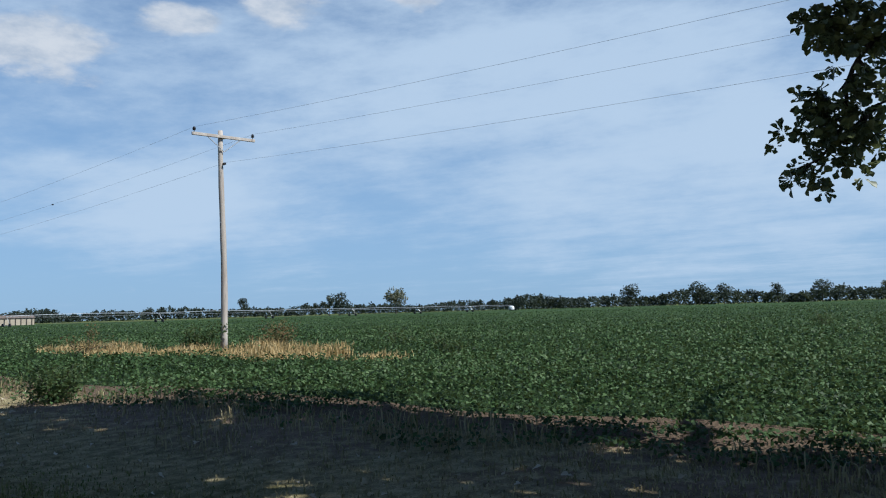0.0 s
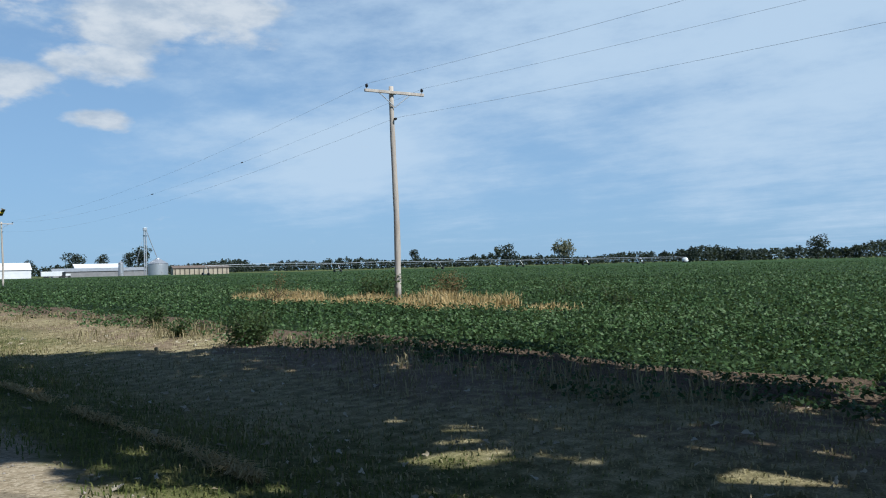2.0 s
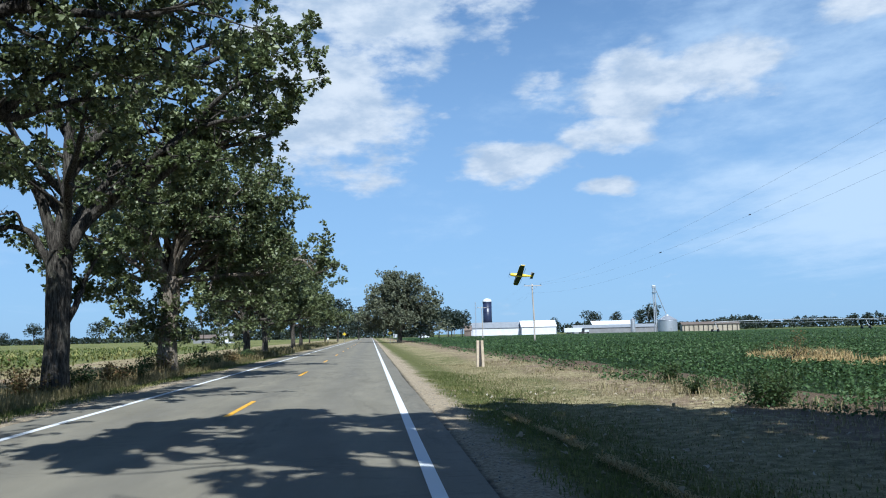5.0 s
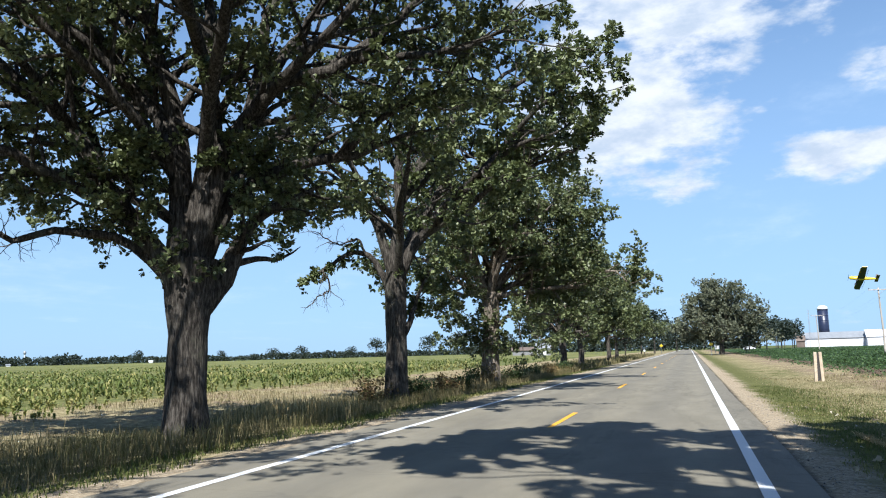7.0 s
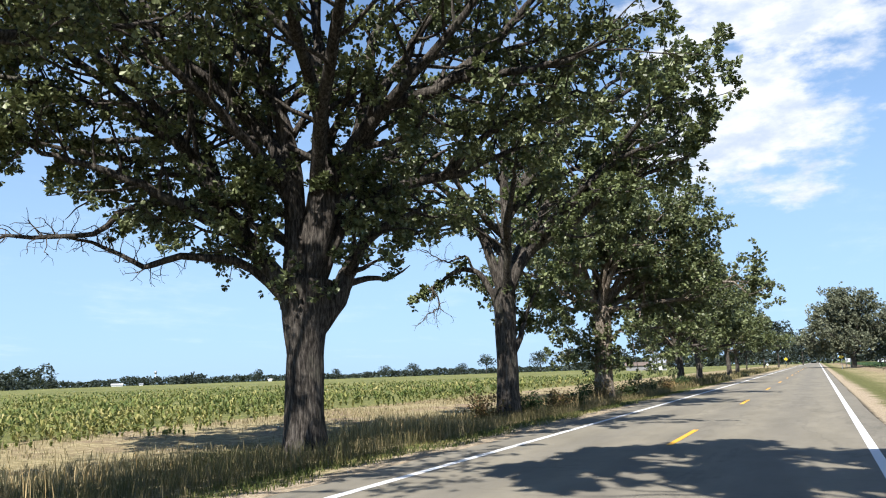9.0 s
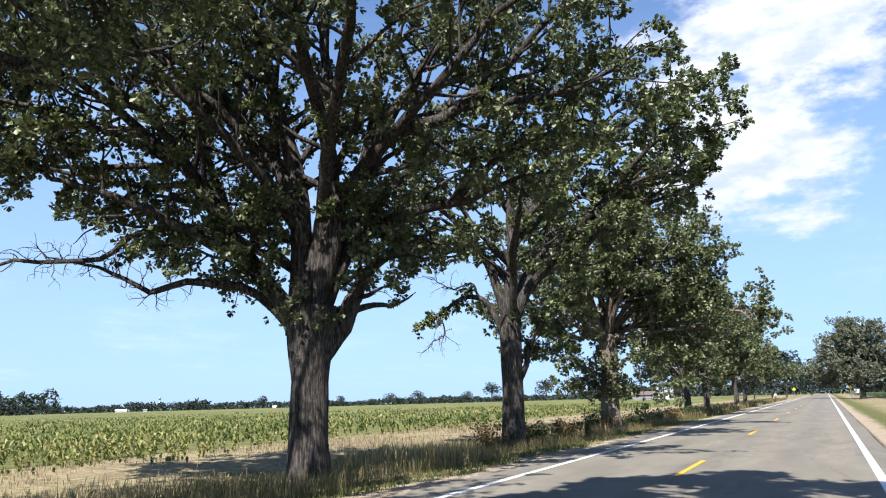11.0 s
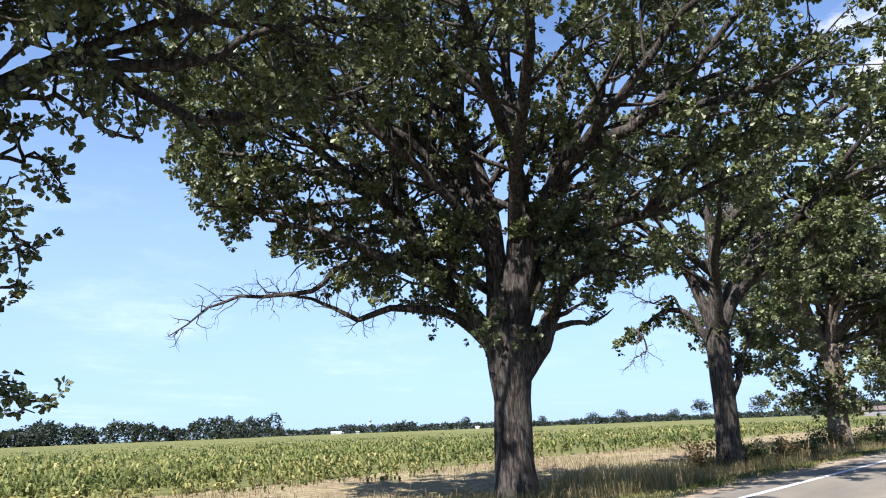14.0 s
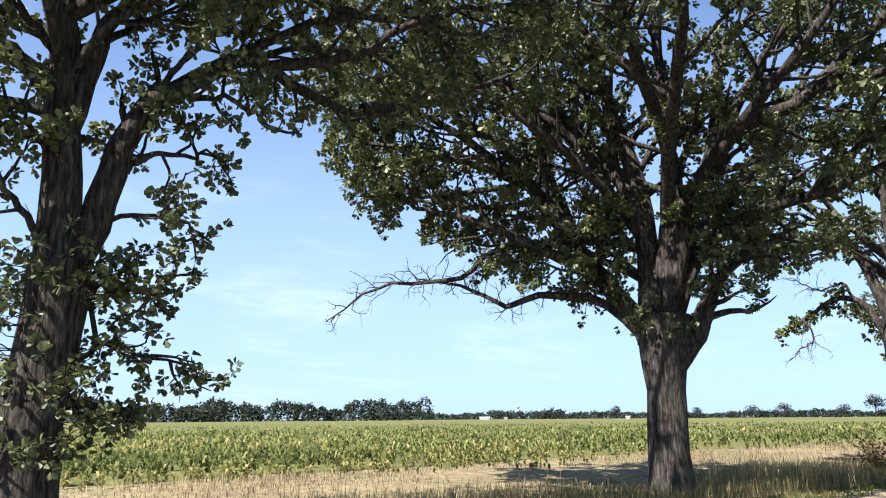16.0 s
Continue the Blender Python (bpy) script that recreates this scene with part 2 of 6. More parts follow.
def paint_material(name, colour):
    m, n, l, b = material(name, 0.6)
    wear = step(n, l, math_node(n, l, "ADD", math_node(n, l, "MULTIPLY", noise_fac(n, l, 60, 4, 0.75), 0.6), math_node(n, l, "MULTIPLY", noise_fac(n, l, 2.5, 4, 0.6), 0.4)), 0.56, 0.72)
    l.new(mix(n, l, math_node(n, l, "MULTIPLY", wear, 0.75), colour, (0.17, 0.162, 0.153)), b.inputs["Base Color"])
    bump(n, l, b, noise_fac(n, l, 110, 3, 0.7), 0.3, 0.004)
    return m


def bark_material(name, dark, light):
    m, n, l, b = material(name, 0.95)
    b.inputs["Specular IOR Level"].default_value = 0.15
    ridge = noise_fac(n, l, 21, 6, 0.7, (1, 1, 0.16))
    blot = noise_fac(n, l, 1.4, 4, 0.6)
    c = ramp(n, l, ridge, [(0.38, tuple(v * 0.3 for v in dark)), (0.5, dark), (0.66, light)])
    l.new(mix(n, l, math_node(n, l, "MULTIPLY", step(n, l, blot, 0.52, 0.7), 0.4), c, (0.119, 0.119, 0.085)), b.inputs["Base Color"])
    bump(n, l, b, ridge, 1.0, 0.09)
    return m


def crop_sheet_material(name, tones, scale, rough=0.9):
    m, n, l, b = material(name, rough)
    b.inputs["Specular IOR Level"].default_value = 0.08
    f = math_node(n, l, "ADD", math_node(n, l, "MULTIPLY", noise_fac(n, l, scale, 5, 0.75), 0.6), math_node(n, l, "MULTIPLY", noise_fac(n, l, 0.16, 4, 0.6, (1, 0.1, 1)), 0.4))
    l.new(ramp(n, l, f, [(0.34, tones[0]), (0.5, tones[1]), (0.66, tones[2])]), b.inputs["Base Color"])
    bump(n, l, b, noise_fac(n, l, scale, 5, 0.75), 1.0, 0.25)
    return m


GROUND, ASPHALT = ground_material(), asphalt_material()
WHITE_PAINT, YELLOW_PAINT = paint_material("white_road_paint", (0.629, 0.637, 0.637)), paint_material("yellow_road_paint", (0.663, 0.34, 0.0255))
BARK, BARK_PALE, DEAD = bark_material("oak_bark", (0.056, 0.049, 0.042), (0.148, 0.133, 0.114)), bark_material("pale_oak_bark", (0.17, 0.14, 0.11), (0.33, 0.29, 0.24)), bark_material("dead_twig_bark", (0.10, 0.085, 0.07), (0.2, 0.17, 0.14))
OAK_LEAF = leafy("oak_leaf", [(0.038, 0.050, 0.021), (0.080, 0.099, 0.041), (0.130, 0.154, 0.068), (0.26, 0.29, 0.155)], 0.44, 0.18, 0.35, 1.1, 0.3)
OAK_LEAF_FAR = leafy("oak_leaf_further_off", [(0.043, 0.058, 0.024), (0.100, 0.125, 0.050), (0.165, 0.195, 0.086), (0.32, 0.35, 0.20)], 0.44, 0.2, 0.4, 0.9, 0.3)
OAK_LEAF_GREY = leafy("greyish_oak_leaf", [(0.07, 0.08, 0.05), (0.115, 0.125, 0.08), (0.15, 0.16, 0.105), (0.24, 0.25, 0.175)], 0.58, 0.12, 0.45, 0.5, 0.1)
# distance haze is painted into these leaves as a bluish cast
HAZE_LEAF = leafy("haze_tinted_foliage", [(0.026, 0.037, 0.033), (0.038, 0.05, 0.044), (0.052, 0.064, 0.054)], 0.7, 0.12)
FAR_DRY_LEAF = leafy("thin_pale_foliage", [(0.10, 0.105, 0.07), (0.15, 0.145, 0.10)], 0.7, 0.2)
SOY_LEAF = leafy("soybean_leaf", [(0.0150, 0.031, 0.0100), (0.035, 0.069, 0.0215), (0.062, 0.110, 0.038), (0.135, 0.185, 0.088)], 0.56, 0.2, 0.2, 0.07, 0.3)
CORN_LEAF = leafy("corn_leaf", [(0.056, 0.088, 0.025), (0.128, 0.158, 0.046), (0.262, 0.250, 0.086), (0.42, 0.36, 0.16)], 0.55, 0.3, 0.5, 0.22, along=0.1)
DRY_GRASS = leafy("dry_grass", [(0.135, 0.110, 0.058), (0.245, 0.202, 0.112), (0.375, 0.318, 0.19), (0.128, 0.120, 0.052)], 0.7, 0.3, 0.0, 0.1, 0.25)
STRAW_GRASS = leafy("straw_grass", [(0.357, 0.238, 0.102), (0.468, 0.34, 0.162), (0.527, 0.408, 0.221), (0.34, 0.246, 0.119)], 0.7, 0.3)
TALL_GRASS = leafy("tall_weedy_grass", [(0.070, 0.072, 0.031), (0.138, 0.118, 0.062), (0.215, 0.176, 0.100), (0.34, 0.285, 0.175)], 0.7, 0.3, 0.5, 0.35)
GREEN_GRASS = leafy("short_green_grass", [(0.0467, 0.068, 0.0204), (0.0935, 0.112, 0.0357), (0.17, 0.166, 0.0638), (0.281, 0.242, 0.111)], 0.65, 0.3, 0.5, 0.5)
WEED = leafy("dark_green_weed", [(0.0213, 0.0425, 0.0153), (0.0425, 0.0723, 0.0255), (0.0723, 0.102, 0.0382)], 0.6, 0.25)
RUSSET = leafy("russet_weed", [(0.111, 0.0638, 0.034), (0.17, 0.111, 0.0595), (0.085, 0.0935, 0.0382)], 0.7, 0.25)
SOY_SHEET = crop_sheet_material("soybean_canopy", [(0.0085, 0.0165, 0.0058), (0.030, 0.058, 0.019), (0.080, 0.128, 0.050)], 13.0)
CORN_SHEET = crop_sheet_material("corn_canopy", [(0.055, 0.068, 0.025), (0.130, 0.140, 0.050), (0.245, 0.228, 0.095)], 2.2)

# ---- building helpers ----
def mesh_of(name, verts, faces, mat, smooth=False):
    """One mesh from arrays: verts (n, 3), faces (m, 3) or (m, 4)."""
    verts, faces = np.asarray(verts, dtype=np.float32), np.asarray(faces, dtype=np.int32)
    me = bpy.data.meshes.new(name)
    k = faces.shape[1]
    me.vertices.add(len(verts))
    me.vertices.foreach_set("co", verts.ravel())
    me.loops.add(faces.size)
    me.loops.foreach_set("vertex_index", faces.ravel())
    me.polygons.add(len(faces))
    me.polygons.foreach_set("loop_start", np.arange(0, faces.size, k, dtype=np.int32))
    me.polygons.foreach_set("loop_total", np.full(len(faces), k, dtype=np.int32))
    if smooth:
        me.polygons.foreach_set("use_smooth", np.ones(len(faces), dtype=bool))
    me.update(calc_edges=True)
    me.validate()
    me.materials.append(mat)
    return me


def put(name, me, parent=None, m=None):
    ob = new(name, me)
    if parent is not None:
        ob.parent = parent
    if m is not None:
        ob.matrix_basis = m
    return ob


def part(name, bm, mat, parent=None, label="", m=None, smooth=False):
    me = bpy.data.meshes.new(name)
    bm.to_mesh(me)
    bm.free()
    if smooth:
        for p in me.polygons:
            p.use_smooth = True
    me.materials.append(mat)
    ob = put(name, me, parent, m)
    if label:
        tagged(ob, label)
    return ob


def thing(name, place, label, category, group="", kind="", turn=0.0):
    ob = new(name)
    ob.empty_display_size = 0.2
    ob.matrix_basis = pose(*place, 0, 0, turn)
    return tagged(ob, label, category, group, kind)


def box(bm, size, at=(0, 0, 0), turn=(0, 0, 0), bevel=0.0):
    m = pose(*at, *turn) @ Matrix.Diagonal((*size, 1))
    made = bmesh.ops.create_cube(bm, size=1, matrix=m)["verts"]
    if bevel:
        edges = list({e for v in made for e in v.link_edges})
        bmesh.ops.bevel(bm, geom=edges, offset=bevel, segments=2, affect="EDGES", profile=0.6)
    return bm


def rod(bm, a, b, r1, r2=None, sides=8):
    a, b = Vector(a), Vector(b)
    d = b - a
    m = Matrix.Translation((a + b) / 2) @ d.to_track_quat("Z", "Y").to_matrix().to_4x4()
    bmesh.ops.create_cone(bm, cap_ends=True, segments=sides, radius1=r1, radius2=r1 if r2 is None else r2, depth=d.length, matrix=m)
    return bm


def lathe(bm, profile, sides=20, at=(0, 0, 0)):
    """A turned body from (radius, height) pairs."""
    rings = []
    for r, z in profile:
        rings.append([bm.verts.new((at[0] + r * math.cos(2 * math.pi * i / sides), at[1] + r * math.sin(2 * math.pi * i / sides), at[2] + z)) for i in range(sides)])
    for lo, hi in zip(rings, rings[1:]):
        for i in range(sides):
            bm.faces.new((lo[i], lo[(i + 1) % sides], hi[(i + 1) % sides], hi[i]))
    bm.faces.new(rings[-1])
    bm.faces.new(list(reversed(rings[0])))
    return bm


def rise(x, y):
    """The ground's height: shoulders, a shallow swale on the right, verge and fields."""
    x, y = np.asarray(x, float), np.asarray(y, float)
    z = np.interp(x, [-4000, -60, -15, -11, -8.6, -7.4, -6.75, -6.4, 0.9, 1.2, 1.8, 2.6, 4.3, 6.0, 8.0, 12, 60, 4000],
                  [0.0, -0.05, -0.12, -0.18, -0.14, -0.05, -0.03, -0.04, -0.04, -0.03, -0.05, -0.12, -0.27, -0.2, -0.12, -0.1, -0.05, 0.0])
    off = np.clip(np.minimum(np.abs(x - 1.3), np.abs(x + 6.8)) / 3, 0, 1) * ((x > 1.3) | (x < -6.8))
    return z + off * (0.035 * np.sin(0.9 * x + 0.35 * y) * np.sin(0.21 * y + 0.4 * x) + 0.02 * np.sin(2.3 * x - 1.1 * y + 1.0))


# ---- ground and road ----
def graded(near, fine, far, grow):
    out, d = [0.0], fine
    while out[-1] < far:
        out.append(out[-1] + d)
        if out[-1] > near:
            d *= grow
    return out


gx = sorted({-v for v in graded(26, 0.35, 4200, 1.22)} | set(graded(26, 0.35, 4200, 1.22)))
gy = sorted({-v for v in graded(12, 0.8, 1500, 1.35)} | set(graded(60, 0.8, 4600, 1.18)))
X, Y = np.meshgrid(gx, gy, indexing="ij")
nx, ny = X.shape
idx = np.arange(nx * ny).reshape(nx, ny)
faces = np.stack([idx[:-1, :-1], idx[1:, :-1], idx[1:, 1:], idx[:-1, 1:]], -1).reshape(-1, 4)
ground = put("ground", mesh_of("ground", np.stack([X, Y, rise(X, Y)], -1).reshape(-1, 3), faces, GROUND, True))
tagged(ground, "flat farmland with gravel shoulders, dry mown verges and bare soil", "ground", kind="structure")

ROAD_L, ROAD_R, LINE_L, LINE_R, MID = -6.62, 1.13, -5.72, 0.62, -2.72
bm = bmesh.new()
cross = [(ROAD_L - 0.1, -0.12), (ROAD_L, -0.012), (-5.0, 0.0), (MID, 0.03), (0.0, 0.0), (ROAD_R, -0.012), (ROAD_R + 0.08, -0.12)]
ys = [-200 + 4 * i for i in range(90)] + [160 + 40 * i for i in range(40)]
rng = random.Random(4)
old = None
for y in ys:
    row = []
    for i, (x, z) in enumerate(cross):
        wob = rng.uniform(-0.05, 0.05) if i in (0, 1, 5, 6) and y < 160 else 0
        row.append(bm.verts.new((x + wob, y, z)))
    if old:
        for a, b2, c, d in zip(old, old[1:], row[1:], row):
            bm.faces.new((a, b2, c, d))
    old = row
road = tagged(part("road", bm, ASPHALT), "worn grey two-lane asphalt road with wheel tracks", "road", kind="structure")


def road_z(x):
    return float(np.interp(x, [c[0] for c in cross], [c[1] for c in cross]))


def stripe(x, width, y0, y1, mat, name, label):
    bm = bmesh.new()
    n = max(2, int(min(y1 - y0, 200) / 4))
    rows = []
    for i in range(n + 1):
        y = y0 + (y1 - y0) * i / n
        rows.append([bm.verts.new((x + s * width / 2 + 0.006 * math.sin(y * 3.1 + s), y, road_z(x + s * width / 2) + 0.005)) for s in (-1, 1)])
    for a, b2 in zip(rows, rows[1:]):
        bm.faces.new((a[0], a[1], b2[1], b2[0]))
    tagged(part(name, bm, mat), label, "road marking", kind="structure")


stripe(LINE_R, 0.15, -60, 1500, WHITE_PAINT, "edge_line_1", "fresh white painted edge line on the asphalt")
stripe(LINE_L, 0.16, -60, 1500, WHITE_PAINT, "edge_line_2", "white painted edge line on the asphalt")
for i in range(-1, 14):
    stripe(MID + 0.02, 0.12, 15.3 + 15.24 * i, 18.9 + 15.24 * i, YELLOW_PAINT, "centre_dash", "yellow painted centre dash on the asphalt")

# ---- trees ----
class Tubes:
    """Tapered round branches gathered into one mesh."""
    def __init__(self):
        self.v, self.f, self.n = [], [], 0

    def add(self, pts, radii, sides):
        pts, radii = np.asarray(pts, float), np.asarray(radii, float)
        d = np.gradient(pts, axis=0)
        d /= np.linalg.norm(d, axis=1)[:, None] + 1e-9
        ref = np.where(np.abs(d[:, 2:3]) > 0.9, np.array([[1.0, 0, 0]]), np.array([[0, 0, 1.0]]))
        ref = np.repeat(ref[:1], len(pts), 0)
        u = np.cross(d, ref)
        u /= np.linalg.norm(u, axis=1)[:, None] + 1e-9
        w = np.cross(d, u)
        a = np.arange(sides) * 2 * np.pi / sides
        ring = pts[:, None, :] + radii[:, None, None] * (np.cos(a)[None, :, None] * u[:, None, :] + np.sin(a)[None, :, None] * w[:, None, :])
        k = np.arange(len(pts) * sides).reshape(len(pts), sides) + self.n
        self.v.append(ring.reshape(-1, 3))
        self.f.append(np.stack([k[:-1], np.roll(k[:-1], -1, 1), np.roll(k[1:], -1, 1), k[1:]], -1).reshape(-1, 4))
        self.n += len(pts) * sides

    def mesh(self, name, mat):
        return mesh_of(name, np.concatenate(self.v), np.concatenate(self.f), mat, True)


def leaf_mesh(name, centres, size, rs, mat, droop=0.35, lobed=True, out=None):
    """Leaves with a folded midrib, each its own island; lobed ones have the waisted outline of an oak's."""
    n = len(centres)
    if out is None:
        a = rs.uniform(0, 2 * np.pi, n)
        e = rs.normal(-droop, 0.55, n)
        d = np.stack([np.cos(a) * np.cos(e), np.sin(a) * np.cos(e), np.sin(e)], -1)
    else:  # leaves ray out from the bud at the end of their twig
        d = out
    up = rs.normal(0, 0.6, (n, 3)) + [0, 0, 0.9]
    s = np.cross(d, up)
    s /= np.linalg.norm(s, axis=1)[:, None] + 1e-9
    nrm = np.cross(s, d)
    L = (size * rs.uniform(0.65, 1.25, n))[:, None]
    W, c = L * 0.36, np.asarray(centres)
    if lobed == "waisted":
        pts = [c, c + d * L * 0.4 + s * W * 0.6 + nrm * W * 0.25, c + d * L * 0.72 + s * W + nrm * W * 0.35, c + d * L, c + d * L * 0.72 - s * W + nrm * W * 0.35, c + d * L * 0.4 - s * W * 0.6 + nrm * W * 0.25]
        tri = [[0, 1, 2, 3], [0, 3, 4, 5]]
    elif lobed:
        half = [(0.22, 0.42), (0.36, 0.24), (0.68, 1.0), (0.88, 0.62)]
        pts = [c, c + d * L - nrm * L * 0.06]
        for side in (1, -1):
            pts += [c + d * L * u + (s * side + nrm * 0.3) * W * v for u, v in half]
        tri = [[0, 2, 3, 4, 5, 1], [1, 9, 8, 7, 6, 0]]
    else:
        pts = [c, c + d * L * 0.55 + s * W + nrm * W * 0.3, c + d * L, c + d * L * 0.55 - s * W + nrm * W * 0.3]
        tri = [[0, 1, 2, 3]]
    k = len(pts)
    V = np.stack(pts, 1).reshape(-1, 3)
    F = (np.arange(n)[:, None, None] * k + np.array(tri)[None]).reshape(-1, len(tri[0]))
    return mesh_of(name, V, F, mat)


def wander(p, d, length, steps, rs, bend=0.25, lift=0.0):
    pts, d = [np.array(p, float)], np.array(d, float)
    d /= np.linalg.norm(d)
    for _ in range(steps):
        d = d + rs.normal(0, bend, 3) / steps ** 0.5 + np.array([0, 0, lift / steps])
        d /= np.linalg.norm(d)
        pts.append(pts[-1] + d * length / steps)
    return np.array(pts)


def spline(ctrl, n):
    """A smooth line through a few control points."""
    c = np.asarray(ctrl, float)
    t = np.linspace(0, len(c) - 1, n)
    p = np.vstack([2 * c[0] - c[1], c, 2 * c[-1] - c[-2]])
    i = np.minimum(t.astype(int), len(c) - 2)
    u = (t - i)[:, None]
    a, b2, c2, d = p[i], p[i + 1], p[i + 2], p[i + 3]
    return 0.5 * (2 * b2 + (c2 - a) * u + (2 * a - 5 * b2 + 4 * c2 - d) * u ** 2 + (3 * b2 - a - 3 * c2 + d) * u ** 3)


def at_line(pts, s):
    k = s * (len(pts) - 1)
    i = min(int(k), len(pts) - 2)
    return pts[i] + (pts[i + 1] - pts[i]) * (k - i), pts[i + 1] - pts[i]


def oak(place, seed, trunk, limbs, label, leaf=0.15, per_twig=46, seconds=11, thirds=6, twig_len=0.75, second_len=2.6, bare=(), sprouts=0, mat=None, wood=None, sides=14, group="", lobed=True, trim=None, clump=0.12, flare=0.12, sprout_from=0.74, fine=True, sway=0.3, whorl=9, near_leaf=None, inner=0.22):
    """An oak: trunk (radius at base, at fork, points), limbs (control points, radius), each dividing twice into leafy twigs.
    bare: indices of limbs that carry no leaves. trim(p): False where no leaves grow. whorl: leaves round each bud."""
    rs = np.random.RandomState(seed)
    tree = thing("oak_tree", place, label, "tree", group)
    r0, r1, tp = trunk
    tp = spline(tp, 16)
    s = np.linspace(0, 1, 16)
    rad = r1 + (r0 - r1) * np.exp(-s * 5.5) + flare * r1 * np.maximum(0, s - 0.6) * 2.5
    tube = Tubes()
    tube.add(tp, rad, sides + 10)
    me = tube.mesh("trunk", wood or BARK)
    co = np.empty(len(me.vertices) * 3, np.float32)
    me.vertices.foreach_get("co", co)
    co = co.reshape(-1, 3)
    ang = np.arctan2(co[:, 1] - np.interp(co[:, 2], tp[:, 2], tp[:, 1]), co[:, 0] - np.interp(co[:, 2], tp[:, 2], tp[:, 0]))
    push = 1 + 0.05 * np.sin(ang * 5 + seed) * np.exp(-co[:, 2] * 0.8) + 0.03 * np.sin(ang * 9 + co[:, 2] * 2.1) + 0.025 * np.sin(ang * 3 - co[:, 2] * 3.3)
    for ax in (0, 1):
        mid = np.interp(co[:, 2], tp[:, 2], tp[:, ax])
        co[:, ax] = mid + (co[:, ax] - mid) * push
    me.vertices.foreach_set("co", co.ravel())
    me.update()
    put("trunk", me, tree)
    twigs, leaves, sprays, grown = Tubes(), [], [], []

    def clothe(pts, count, spread):
        buds = max(1, int(round(count / whorl)))
        k = np.clip(1.0 - 0.75 * rs.uniform(0, 1, buds) ** 1.6, 0.1, 1.0) * (len(pts) - 1.001)
        i = np.minimum(k.astype(int), len(pts) - 2)
        way = pts[i + 1] - pts[i]
        way /= np.linalg.norm(way, axis=1)[:, None] + 1e-9
        off = rs.normal(0, spread, (buds, 3)) * [1, 1, 0.8]
        at = np.repeat(pts[i] + (pts[i + 1] - pts[i]) * (k - i)[:, None] + off, whorl, 0)
        ray = rs.normal(0, 1, (len(at), 3))
        ray /= np.linalg.norm(ray, axis=1)[:, None]
        ray = ray + np.repeat(way * 0.55 + 0.25 * off / (np.linalg.norm(off, axis=1)[:, None] + 1e-9), whorl, 0) + [0, 0, -0.12]
        ray /= np.linalg.norm(ray, axis=1)[:, None] + 1e-9
        leaves.append(at + ray * spread * 0.25)
        sprays.append(ray)

    for j, (ctrl, rl, *rest) in enumerate(limbs):
        k2 = rest[0] if rest else 1.0
        full = min(1.0, 0.42 + k2)  # short-twigged boughs are thinly clad
        if grown:  # a bough that springs from another starts on it
            base = np.asarray(ctrl[0], float)
            k = int(np.argmin(np.linalg.norm(np.concatenate(grown) - base, axis=1)))
            near = np.concatenate(grown)[k]
            if 0.02 < np.linalg.norm(near - base) < 1.0 and np.linalg.norm(base - tp[-1]) > 1.1 * r1:
                ctrl = [tuple(near)] + list(ctrl[1:])
        pts = spline(ctrl, 18)
        wave = spline(rs.normal(0, sway, (7, 3)), 18) * np.linspace(0, 1, 18)[:, None] * min(1.0, 2.5 * rl / 0.2)
        pts[1:] += (rs.normal(0, 0.03, (18, 3)) * np.linspace(0.3, 1, 18)[:, None] + wave)[1:]
        grown.append(pts[:14])
        length = np.linalg.norm(np.diff(pts, axis=0), axis=1).sum()
        tip = min(0.018, 0.25 * rl) if j not in bare else 0.012
        tube = Tubes()
        tube.add(pts, rl * (1 - np.linspace(0, 1, 18)) ** 0.8 + tip, 10 if rl > 0.09 else 7)
        limb = put("limb", tube.mesh("limb", wood or BARK), tree)
        if j in bare:
            dead = Tubes()
            for q in range(int(34 * min(1.0, length / 5.0))):
                p, d = at_line(pts, 0.3 + 0.7 * rs.rand() ** 0.7)
                side = np.cross(d, [0, 0, 1]) * rs.choice([-1, 1]) + rs.normal(0, 0.4, 3) * np.linalg.norm(d)
                tw = wander(p, d / np.linalg.norm(d) * 0.8 + side / np.linalg.norm(side), rs.uniform(0.3, 1.0), 6, rs, 0.9)
                dead.add(tw, np.linspace(0.014, 0.005, 7), 4)
                for _ in range(2):
                    p2, d2 = at_line(tw, rs.uniform(0.4, 0.9))
                    dead.add(wander(p2, d2 / np.linalg.norm(d2) + rs.normal(0, 0.7, 3), rs.uniform(0.15, 0.4), 4, rs, 0.8), np.linspace(0.006, 0.003, 5), 3)
            tagged(put("dead_twig", dead.mesh("dead_twig", DEAD), limb), "bare dead twigs", kind="stuff")
            continue
        if trim is None or trim(pts[-1]):
            clothe(pts[-4:], int(full * per_twig), clump)
        n2 = max(7, int(seconds * length / 6.0))
        for q in range(n2):
            f = inner + (1 - inner) * (q + rs.rand() * 0.8) / n2
            p, d = at_line(pts, min(f, 0.99))
            d = d / np.linalg.norm(d)
            turn = rs.normal(0, 1, 3)
            side = np.cross(d, turn)
            side /= np.linalg.norm(side)
            l2 = k2 * second_len * rs.uniform(0.6, 1.25) * (1.15 - 0.55 * f)
            s2 = wander(p, d * 0.55 + side * 0.9 + [0, 0, 0.12], l2, 8, rs, 0.42, 0.2)
            if trim is not None and not trim(s2[-1] + [0, 0, 0.5]):
                continue
            r2 = max(0.016, 0.42 * rl * (1.1 - f))
            twigs.add(s2, r2 * (1 - np.linspace(0, 1, 9)) ** 0.8 + 0.008, 5)
